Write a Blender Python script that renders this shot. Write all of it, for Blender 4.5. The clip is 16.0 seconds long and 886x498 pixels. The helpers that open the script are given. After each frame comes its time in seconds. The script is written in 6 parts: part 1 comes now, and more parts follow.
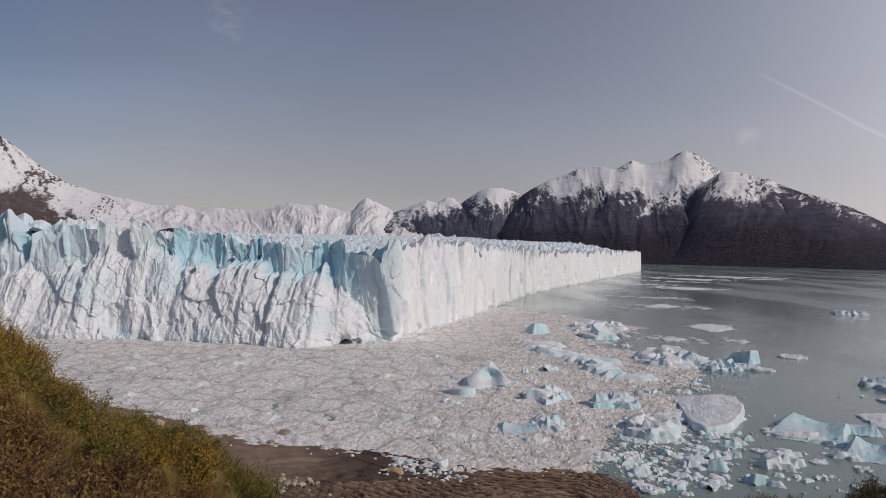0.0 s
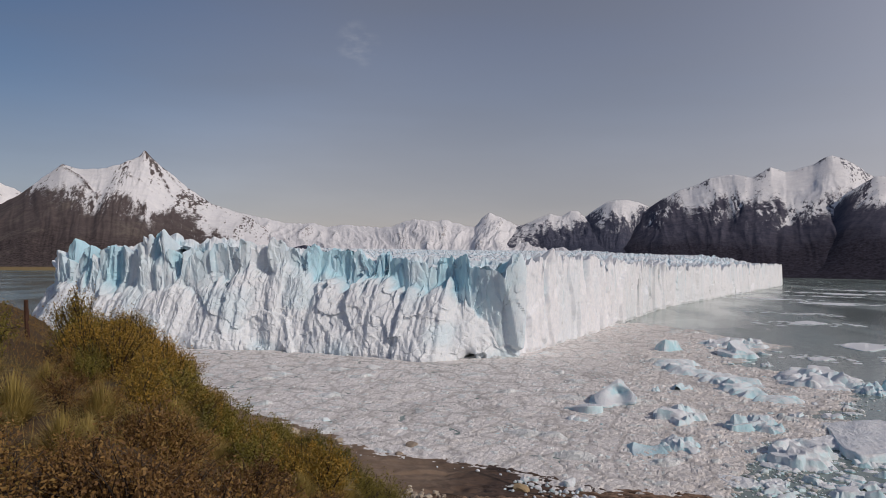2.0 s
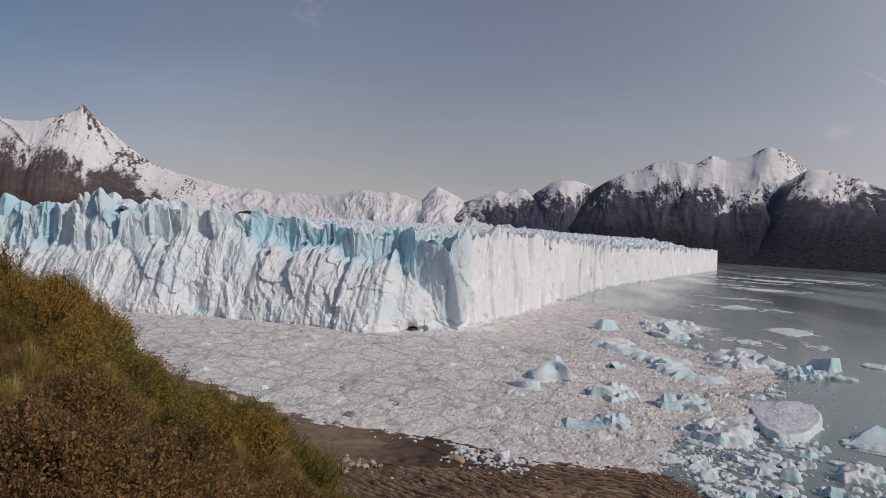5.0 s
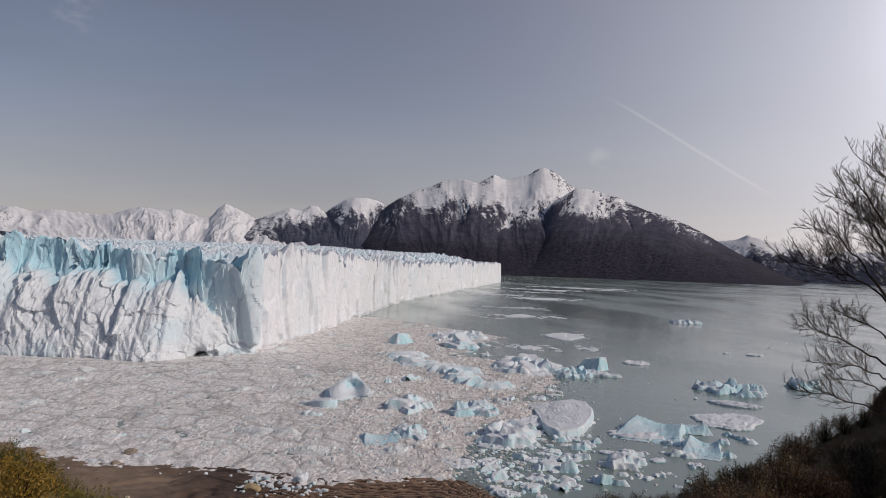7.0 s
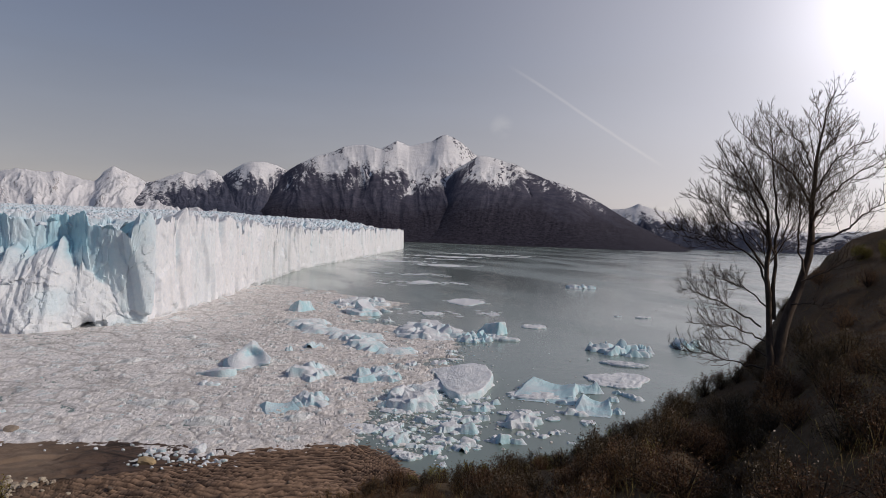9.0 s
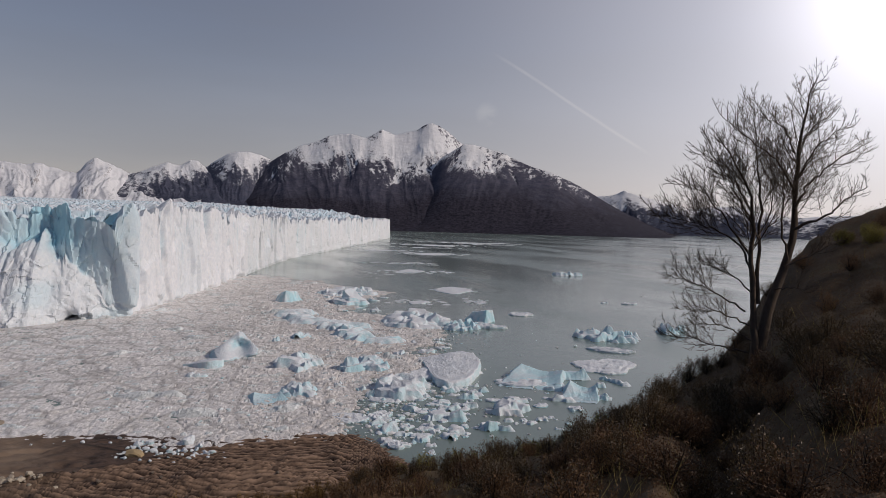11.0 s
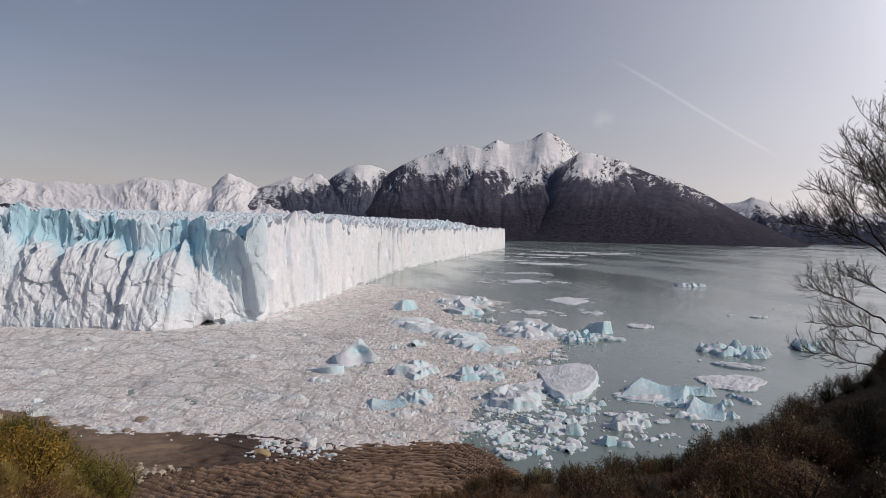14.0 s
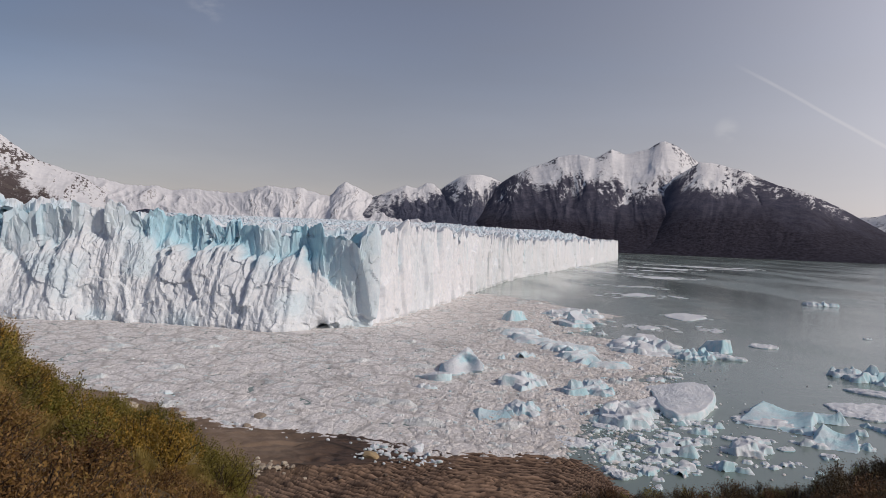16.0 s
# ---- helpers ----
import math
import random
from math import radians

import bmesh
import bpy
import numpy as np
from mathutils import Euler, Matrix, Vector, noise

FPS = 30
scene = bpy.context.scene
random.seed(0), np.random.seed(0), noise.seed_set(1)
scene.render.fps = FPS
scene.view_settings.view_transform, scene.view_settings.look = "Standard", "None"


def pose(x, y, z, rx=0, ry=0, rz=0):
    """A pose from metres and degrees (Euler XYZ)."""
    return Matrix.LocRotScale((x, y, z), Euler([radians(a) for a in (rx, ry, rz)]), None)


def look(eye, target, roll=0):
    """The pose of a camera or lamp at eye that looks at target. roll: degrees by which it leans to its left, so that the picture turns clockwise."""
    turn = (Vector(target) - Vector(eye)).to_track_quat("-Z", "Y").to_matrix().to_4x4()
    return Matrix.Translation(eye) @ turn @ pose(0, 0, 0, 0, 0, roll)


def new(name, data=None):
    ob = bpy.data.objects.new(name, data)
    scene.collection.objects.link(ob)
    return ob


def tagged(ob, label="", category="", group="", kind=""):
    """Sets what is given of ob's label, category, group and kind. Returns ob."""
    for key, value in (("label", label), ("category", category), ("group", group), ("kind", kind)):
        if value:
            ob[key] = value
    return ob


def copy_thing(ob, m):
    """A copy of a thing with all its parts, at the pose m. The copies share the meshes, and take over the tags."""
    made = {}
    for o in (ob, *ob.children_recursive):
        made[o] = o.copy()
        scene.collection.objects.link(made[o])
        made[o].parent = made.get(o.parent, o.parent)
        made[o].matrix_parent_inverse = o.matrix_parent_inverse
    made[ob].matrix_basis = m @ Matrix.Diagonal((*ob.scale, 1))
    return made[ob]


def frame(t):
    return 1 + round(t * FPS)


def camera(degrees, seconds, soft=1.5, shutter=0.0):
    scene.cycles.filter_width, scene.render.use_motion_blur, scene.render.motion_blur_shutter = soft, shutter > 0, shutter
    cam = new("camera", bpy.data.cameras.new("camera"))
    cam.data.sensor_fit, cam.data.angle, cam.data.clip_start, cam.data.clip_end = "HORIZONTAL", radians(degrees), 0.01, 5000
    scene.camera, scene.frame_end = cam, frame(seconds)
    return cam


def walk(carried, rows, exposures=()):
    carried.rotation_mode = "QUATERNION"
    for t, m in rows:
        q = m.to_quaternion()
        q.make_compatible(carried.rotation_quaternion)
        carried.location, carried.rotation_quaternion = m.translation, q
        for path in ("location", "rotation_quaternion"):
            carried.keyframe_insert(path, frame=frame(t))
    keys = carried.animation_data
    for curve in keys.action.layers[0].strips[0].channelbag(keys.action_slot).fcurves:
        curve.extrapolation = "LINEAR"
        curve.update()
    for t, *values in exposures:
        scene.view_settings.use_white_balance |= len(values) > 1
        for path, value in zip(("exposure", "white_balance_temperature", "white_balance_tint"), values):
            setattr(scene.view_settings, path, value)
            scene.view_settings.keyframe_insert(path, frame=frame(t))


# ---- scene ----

EYE = 52.0                       # the eye's height over the lake
cam = camera(64.0, 16.0, soft=0.5)
ROWS = [                         # seconds, rx, ry, rz: a hand-held pan on one spot
    (0.0, 89.900, -1.100, 0.002),
    (0.5, 90.209, -1.162, 1.851),
    (1.0, 90.307, -0.902, 4.940),
    (1.5, 90.687, -0.326, 7.935),
    (2.0, 90.932, -0.651, 9.962),
    (2.5, 90.502, -1.580, 11.288),
    (3.0, 90.520, -1.551, 11.602),
    (3.2, 90.377, -1.334, 11.909),
    (5.3, 88.919, -2.638, 3.506),
    (5.5, 89.831, -2.161, 1.953),
    (6.0, 90.522, -3.816, -0.427),
    (6.5, 90.119, -3.644, -3.997),
    (7.0, 90.990, -1.869, -10.914),
    (7.5, 89.198, -1.314, -15.249),
    (8.0, 89.187, -1.303, -15.848),
    (8.5, 89.068, -1.878, -17.287),
    (9.0, 88.567, -2.037, -18.769),
    (9.5, 87.977, -2.107, -20.114),
    (10.0, 87.949, -1.448, -19.796),
    (12.3, 86.907, -1.570, -19.859),
    (12.5, 86.812, -1.706, -19.128),
    (13.0, 87.778, -2.310, -15.815),
    (13.5, 88.381, -0.979, -14.307),
    (14.0, 88.261, -1.093, -10.604),
    (14.5, 88.706, -1.301, -6.148),
    (15.0, 88.513, -1.962, -3.673),
    (15.5, 88.547, -1.928, -2.901),
    (16.0, 88.810, -2.075, -1.701),
]
walk(cam, [(t, pose(0, 0, EYE, rx, ry, rz)) for t, rx, ry, rz in ROWS],
     [(0.0, -0.11), (3.0, -0.09), (6.0, -0.12), (8.0, -0.04), (10.0, -0.21), (12.5, -0.19), (13.5, -0.02), (14.5, 0.06), (16.0, -0.02)])

# ---- light ----
SUN_AZ, SUN_EL = 122.0, 33.0      # degrees clockwise from +y, over the horizon
SKY, SUN = 0.058, 2.35


def toward(az, el):
    a, e = radians(az), radians(el)
    return Vector((math.sin(a) * math.cos(e), math.cos(a) * math.cos(e), math.sin(e)))


world = bpy.data.worlds.new("sky")
scene.world = world
world.use_nodes = True
wn, wl = world.node_tree.nodes, world.node_tree.links
wn.clear()


def wmath(op, a, b=None, clamp=False):
    n = wn.new("ShaderNodeMath")
    n.operation, n.use_clamp = op, clamp
    for i, v in enumerate((a, b)):
        if isinstance(v, (int, float)):
            n.inputs[i].default_value = v
        elif v is not None:
            wl.new(v, n.inputs[i])
    return n.outputs[0]


def wspan(v, a, b):
    n = wn.new("ShaderNodeMapRange")
    n.interpolation_type = "SMOOTHSTEP"
    wl.new(v, n.inputs[0])
    n.inputs[1].default_value, n.inputs[2].default_value = a, b
    return n.outputs[0]


way = wn.new("ShaderNodeTexCoord").outputs["Generated"]


def along(v):
    """The sky direction's share along a unit vector."""
    n = wn.new("ShaderNodeVectorMath")
    n.operation = "DOT_PRODUCT"
    wl.new(way, n.inputs[0])
    n.inputs[1].default_value = v
    return n.outputs["Value"]


def wnoise(scale, stretch=(1, 1, 1)):
    m = wn.new("ShaderNodeMapping")
    m.inputs["Scale"].default_value = stretch
    wl.new(way, m.inputs["Vector"])
    n = wn.new("ShaderNodeTexNoise")
    n.inputs["Scale"].default_value, n.inputs["Detail"].default_value = scale, 5.0
    wl.new(m.outputs[0], n.inputs["Vector"])
    return n.outputs["Fac"]


def wblend(fac, a, b, blend="MIX"):
    n = wn.new("ShaderNodeMix")
    n.data_type, n.blend_type = "RGBA", blend
    for sock, v in ((n.inputs[0], fac), (n.inputs[6], a), (n.inputs[7], b)):
        if isinstance(v, (int, float)):
            sock.default_value = v
        elif isinstance(v, tuple):
            sock.default_value = (*v, 1.0)
        else:
            wl.new(v, sock)
    return n.outputs[2]


sky = wn.new("ShaderNodeTexSky")
sky.sky_type = "NISHITA"
sky.sun_disc = False
sky.sun_elevation, sky.sun_rotation = radians(SUN_EL), radians(SUN_AZ)
sky.altitude, sky.air_density, sky.dust_density, sky.ozone_density = 200, 1.0, 0.6, 1.5
hsv = wn.new("ShaderNodeHueSaturation")
hsv.inputs["Saturation"].default_value = 0.80
wl.new(sky.outputs[0], hsv.inputs["Color"])
air = wblend(1.0, hsv.outputs[0], (1.26, 1.11, 1.13), "MULTIPLY")
deep_sky = wblend(1.0, sky.outputs[0], (0.56, 0.74, 0.94), "MULTIPLY")
air = wblend(wspan(along(toward(-85, 12)), 0.35, 0.95), air, deep_sky)
# a rosy haze low over the horizon
low = wn.new("ShaderNodeSeparateXYZ")
wl.new(way, low.inputs[0])
air = wblend(wmath("MULTIPLY", wspan(low.outputs[2], 0.24, 0.0), 0.5), air, (7.9, 7.1, 7.6))
# thin high haze, thicker low down and toward the bright side
haze = wmath("MULTIPLY", wspan(wnoise(1.6, (1, 1, 5)), 0.35, 0.75), 0.25)
air = wblend(haze, air, (3.0, 3.1, 3.5))
# bright veil of haze toward the sun's side of the sky
glare = along(toward(53.2, 16.8))
veil = wmath("ADD", wmath("MULTIPLY", wmath("POWER", wmath("MAXIMUM", glare, 0.0), 5.0), 3.3), wmath("ADD", wmath("MULTIPLY", wmath("POWER", wmath("MAXIMUM", glare, 0.0), 22.0), 3.9), wmath("MULTIPLY", wmath("POWER", wmath("MAXIMUM", glare, 0.0), 130.0), 16.0)))
low_glow = wmath("MAXIMUM", along(toward(58, 3.0)), 0.0)
veil = wmath("ADD", veil, wmath("MULTIPLY", wmath("POWER", low_glow, 9.0), 3.4))
tone = wn.new("ShaderNodeCombineColor")
for i, k in enumerate((1.02, 0.955, 0.98)):
    wl.new(wmath("MULTIPLY", veil, k), tone.inputs[i])
air = wblend(1.0, air, tone.outputs[0], "ADD")
# an aircraft's vapour trail
va, vb = toward(23.6, 13.2), toward(36.0, 5.4)
trail = wmath("ABSOLUTE", wmath("ADD", along(va.cross(vb).normalized()), wmath("MULTIPLY", wmath("SUBTRACT", wnoise(14.0), 0.5), 0.004)))
trail = wmath("MULTIPLY", wspan(trail, 0.0032, 0.0004), wspan(along((va + vb).normalized()), math.cos(radians(7.6)), math.cos(radians(5.2))))
trail = wmath("MULTIPLY", trail, wspan(wnoise(9.0), 0.2, 0.6))
air = wblend(wmath("MULTIPLY", trail, 0.34), air, (12.5, 12.0, 12.2))
# small wisps of cloud
for caz, cel, size in ((23.2, 8.5, 1.1), (37.2, 1.9, 1.4), (36.0, 1.7, 1.0), (-17, 16.8, 2.0)):
    puff = wmath("MULTIPLY", wspan(along(toward(caz, cel)), math.cos(radians(size)), 1.0), wspan(wnoise(30.0, (1, 1, 2)), 0.35, 0.7))
    air = wblend(wmath("MULTIPLY", puff, 0.55 if cel < 3 else 0.16), air, (13.0, 12.6, 12.4))
bg = wn.new("ShaderNodeBackground")
bg.inputs[1].default_value = SKY
wl.new(air, bg.inputs[0])
wout = wn.new("ShaderNodeOutputWorld")
wl.new(bg.outputs[0], wout.inputs[0])

sun = new("sun", bpy.data.lights.new("sun", "SUN"))
sun.data.energy, sun.data.angle, sun.data.color = SUN, radians(0.6), (1.0, 0.875, 0.775)
sun.matrix_world = look(toward(SUN_AZ, SUN_EL) * 100, (0, 0, 0))


# ---- noise and mesh helpers ----
def lattice(ix, iy, seed):
    h = (ix.astype(np.int64) * 374761393 + iy.astype(np.int64) * 668265263 + seed * 974634777) & 0x7FFFFFFF
    h = ((h ^ (h >> 13)) * 1274126177) & 0x7FFFFFFF
    h = ((h ^ (h >> 16)) * 668265263) & 0x7FFFFFFF
    return ((h ^ (h >> 15)) & 0xFFFFF) / 0xFFFFF


def vnoise(x, y, seed=0):
    """Smooth lattice noise, 0 to 1."""
    x, y = np.broadcast_arrays(np.asarray(x, float), np.asarray(y, float))
    ix, iy = np.floor(x), np.floor(y)
    fx, fy = x - ix, y - iy
    fx, fy = fx * fx * (3 - 2 * fx), fy * fy * (3 - 2 * fy)
    a, b = lattice(ix, iy, seed), lattice(ix + 1, iy, seed)
    c, d = lattice(ix, iy + 1, seed), lattice(ix + 1, iy + 1, seed)
    return (a * (1 - fx) + b * fx) * (1 - fy) + (c * (1 - fx) + d * fx) * fy


def fbm(x, y, seed=0, octaves=4, gain=0.5):
    """Fractal noise, about -1 to 1."""
    total, amp, norm = 0.0, 1.0, 0.0
    for o in range(octaves):
        total = total + amp * (2 * vnoise(x * 2 ** o + 17.3 * o, y * 2 ** o - 9.1 * o, seed + o) - 1)
        norm += amp
        amp *= gain
    return total / norm * 1.5


def ridged(x, y, seed=0, octaves=4, gain=0.55):
    """Ridged noise, 0 to 1, sharp at the crests."""
    total, amp, norm = 0.0, 1.0, 0.0
    for o in range(octaves):
        total = total + amp * (1 - np.abs(2 * vnoise(x * 2 ** o + 5.7 * o, y * 2 ** o + 3.3 * o, seed + o) - 1))
        norm += amp
        amp *= gain
    return total / norm


def cells(x, y, seed=0, jitter=0.9):
    """Cell noise: nearest distance, gap to the second nearest, a random number per cell, offset from its seed."""
    x, y = np.broadcast_arrays(np.asarray(x, float), np.asarray(y, float))
    ix, iy = np.floor(x), np.floor(y)
    f1 = np.full(x.shape, 9.0)
    f2 = np.full(x.shape, 9.0)
    rid, ox, oy = np.zeros(x.shape), np.zeros(x.shape), np.zeros(x.shape)
    for dx in (-1, 0, 1):
        for dy in (-1, 0, 1):
            cx, cy = ix + dx, iy + dy
            px = cx + 0.5 + jitter * (lattice(cx, cy, seed) - 0.5)
            py = cy + 0.5 + jitter * (lattice(cx, cy, seed + 1) - 0.5)
            d = np.hypot(x - px, y - py)
            near = d < f1
            f2 = np.where(near, f1, np.minimum(f2, d))
            f1 = np.where(near, d, f1)
            rid = np.where(near, lattice(cx, cy, seed + 2), rid)
            ox, oy = np.where(near, x - px, ox), np.where(near, y - py, oy)
    return f1, f2 - f1, rid, ox, oy


def smooth(a, b, x):
    t = np.clip((x - a) / (b - a), 0, 1)
    return t * t * (3 - 2 * t)


def part(name, data, material, parent=None, label=""):
    """One mesh object under a thing; data is a bmesh or a mesh."""
    if isinstance(data, bmesh.types.BMesh):
        me = bpy.data.meshes.new(name)
        data.to_mesh(me)
        data.free()
    else:
        me = data
    if material is not None and not me.materials:
        me.materials.append(material)
    ob = new(name, me)
    if parent is not None:
        ob.parent = parent
    return tagged(ob, label)


def thing(name, x, y, z, label, category, group="", kind=""):
    ob = new(name)
    ob.location = (x, y, z)
    ob.empty_display_size = 0.2
    return tagged(ob, label, category, group, kind)


def raw_mesh(name, verts, faces, flat=False):
    """A mesh from arrays; faces all of one size."""
    me = bpy.data.meshes.new(name)
    verts, faces = np.asarray(verts, np.float32), np.asarray(faces, np.int32)
    n, k = faces.shape
    me.vertices.add(len(verts))
    me.vertices.foreach_set("co", verts.ravel())
    me.loops.add(n * k)
    me.loops.foreach_set("vertex_index", faces.ravel())
    me.polygons.add(n)
    me.polygons.foreach_set("loop_start", np.arange(0, n * k, k, dtype=np.int32))
    me.polygons.foreach_set("use_smooth", np.full(n, not flat))
    me.update(calc_edges=True)
    return me


def sheet(name, X, Y, Z, keep=None, flat=False, wrap=False, values=None):
    """A grid mesh from three equal arrays. keep: a mask on the vertices. values: named numbers per vertex."""
    n, m = X.shape
    idx = np.arange(n * m).reshape(n, m)
    if wrap:
        idx = np.concatenate([idx, idx[:, :1]], 1)
    q = np.stack([idx[:-1, :-1], idx[:-1, 1:], idx[1:, 1:], idx[1:, :-1]], -1).reshape(-1, 4)
    verts = np.stack([X, Y, Z], -1).reshape(-1, 3)
    used = None
    if keep is not None:
        q = q[keep.ravel()[q].all(1)]
        used = np.unique(q)
        back = np.full(n * m, -1)
        back[used] = np.arange(len(used))
        q, verts = back[q], verts[used]
    me = raw_mesh(name, verts, q, flat)
    for key, val in (values or {}).items():
        val = np.broadcast_to(val, X.shape).ravel()
        if used is not None:
            val = val[used]
        at = me.attributes.new(key, "FLOAT", "POINT")
        at.data.foreach_set("value", np.ascontiguousarray(val, np.float32))
    return me


def polar(az, r):
    a = np.radians(az)
    return np.sin(a) * r, np.cos(a) * r


# ---- materials ----
class Mat:
    """A small builder for node materials."""

    def __init__(self, name, rough=0.8, metal=0.0, specular=0.3):
        self.mat = bpy.data.materials.new(name)
        self.mat.use_nodes = True
        self.n, self.l = self.mat.node_tree.nodes, self.mat.node_tree.links
        self.bsdf = self.n["Principled BSDF"]
        self.bsdf.inputs["Roughness"].default_value = rough
        self.bsdf.inputs["Metallic"].default_value = metal
        self.bsdf.inputs["Specular IOR Level"].default_value = specular
        self.coord = self.n.new("ShaderNodeTexCoord").outputs["Object"]

    def put(self, sock, v):
        if isinstance(v, (int, float)):
            sock.default_value = v
        elif isinstance(v, tuple):
            sock.default_value = (*v, 1.0) if len(v) == 3 and sock.type == "RGBA" else v
        else:
            self.l.new(v, sock)

    def math(self, op, a, b=0.0, clamp=False):
        n = self.n.new("ShaderNodeMath")
        n.operation, n.use_clamp = op, clamp
        self.put(n.inputs[0], a)
        self.put(n.inputs[1], b)
        return n.outputs[0]

    def scaled(self, sx, sy, sz, rz=0.0):
        n = self.n.new("ShaderNodeMapping")
        n.inputs["Scale"].default_value = (sx, sy, sz)
        n.inputs["Rotation"].default_value = (0, 0, radians(rz))
        self.l.new(self.coord, n.inputs["Vector"])
        return n.outputs[0]

    def noise(self, scale, detail=4.0, rough=0.55, vector=None, warp=0.0):
        n = self.n.new("ShaderNodeTexNoise")
        n.inputs["Scale"].default_value = scale
        n.inputs["Detail"].default_value = detail
        n.inputs["Roughness"].default_value = rough
        n.inputs["Distortion"].default_value = warp
        self.l.new(vector or self.coord, n.inputs["Vector"])
        return n.outputs["Fac"]

    def voronoi(self, scale, feature="F1", vector=None, out="Distance"):
        n = self.n.new("ShaderNodeTexVoronoi")
        n.feature = feature
        n.inputs["Scale"].default_value = scale
        self.l.new(vector or self.coord, n.inputs["Vector"])
        return n.outputs[out]

    def wave(self, scale, distortion=4.0, detail=3.0, vector=None, direction="Z"):
        n = self.n.new("ShaderNodeTexWave")
        n.bands_direction = direction
        n.inputs["Scale"].default_value = scale
        n.inputs["Distortion"].default_value = distortion
        n.inputs["Detail"].default_value = detail
        self.l.new(vector or self.coord, n.inputs["Vector"])
        return n.outputs["Fac"]

    def value(self, name):
        n = self.n.new("ShaderNodeAttribute")
        n.attribute_name = name
        return n.outputs["Fac"]

    def height(self):
        n = self.n.new("ShaderNodeSeparateXYZ")
        g = self.n.new("ShaderNodeNewGeometry")
        self.l.new(g.outputs["Position"], n.inputs[0])
        return n.outputs["Z"]

    def upward(self):
        n = self.n.new("ShaderNodeSeparateXYZ")
        g = self.n.new("ShaderNodeNewGeometry")
        self.l.new(g.outputs["Normal"], n.inputs[0])
        return n.outputs["Z"]

    def random(self):
        return self.n.new("ShaderNodeObjectInfo").outputs["Random"]

    def island(self):
        return self.n.new("ShaderNodeNewGeometry").outputs["Random Per Island"]

    def ramp(self, fac, *stops):
        n = self.n.new("ShaderNodeValToRGB")
        e = n.color_ramp.elements
        while len(e) < len(stops):
            e.new(0.5)
        for el, (p, c) in zip(e, stops):
            el.position, el.color = p, (*((c,) * 3 if isinstance(c, (int, float)) else c), 1.0)
        self.put(n.inputs[0], fac)
        return n.outputs[0]

    def span(self, v, a, b, c=0.0, d=1.0):
        n = self.n.new("ShaderNodeMapRange")
        n.interpolation_type = "SMOOTHSTEP"
        self.put(n.inputs[0], v)
        for i, x in enumerate((a, b, c, d)):
            n.inputs[i + 1].default_value = x
        return n.outputs[0]

    def mix(self, fac, a, b, blend="MIX"):
        n = self.n.new("ShaderNodeMix")
        n.data_type, n.blend_type = "RGBA", blend
        self.put(n.inputs[0], fac)
        self.put(n.inputs[6], a)
        self.put(n.inputs[7], b)
        return n.outputs[2]

    def color(self, c):
        self.put(self.bsdf.inputs["Base Color"], c)
        return self

    def rough(self, v):
        self.put(self.bsdf.inputs["Roughness"], v)
        return self

    def bump(self, h, strength=0.5, distance=0.1):
        n = self.n.new("ShaderNodeBump")
        n.inputs["Strength"].default_value = strength
        n.inputs["Distance"].default_value = distance
        old = self.bsdf.inputs["Normal"].links
        if old:
            self.l.new(old[0].from_socket, n.inputs["Normal"])
        self.put(n.inputs["Height"], h)
        self.l.new(n.outputs[0], self.bsdf.inputs["Normal"])
        return self


def make_water():
    m = Mat("lake_water", 0.12, 0, 0.5)
    tint = m.noise(0.006, 4, 0.6, m.scaled(1, 0.35, 1, 20))
    m.color(m.ramp(tint, (0.3, (0.16, 0.215, 0.193)), (0.7, (0.205, 0.26, 0.236))))
    m.rough(m.span(m.noise(0.012, 3, 0.5, m.scaled(1, 0.25, 1, 25)), 0.35, 0.7, 0.10, 0.26))
    m.bump(m.noise(0.9, 3, 0.6, m.scaled(1, 0.6, 1, 30)), 0.25, 0.25)
    m.bump(m.noise(0.12, 2, 0.5), 0.12, 1.0)
    return m.mat


def make_ice(name, deep, pale, amount, dirt_most=0.35):
    m = Mat(name, 0.55, 0, 0.3)
    streak = m.noise(1.0, 5, 0.6, m.scaled(0.22, 0.22, 0.06))
    grain = m.noise(0.45, 6, 0.7)
    fine = m.noise(2.2, 4, 0.7)
    white = m.ramp(grain, (0.3, (0.68, 0.72, 0.78)), (0.62, (0.84, 0.85, 0.87)))
    blue = m.ramp(streak, (0.3, deep), (0.7, pale))
    dirt = m.span(m.noise(0.09, 5, 0.7, m.scaled(1, 1, 0.3)), 0.58, 0.8, 0.0, dirt_most)
    fac = m.math("MULTIPLY", amount(m), m.span(streak, 0.25, 0.6, 0.5, 1.0), True)
    c = m.mix(fac, white, blue)
    c = m.mix(m.span(fine, 0.35, 0.7, 0.0, 0.16), c, (0.62, 0.66, 0.70))
    m.color(m.mix(dirt, c, (0.45, 0.43, 0.40)))
    m.rough(m.span(grain, 0.3, 0.7, 0.45, 0.75))
    m.bump(m.noise(0.8, 6, 0.7, m.scaled(1, 1, 0.4)), 0.55, 0.6)
    m.bump(fine, 0.45, 0.25)
    return m


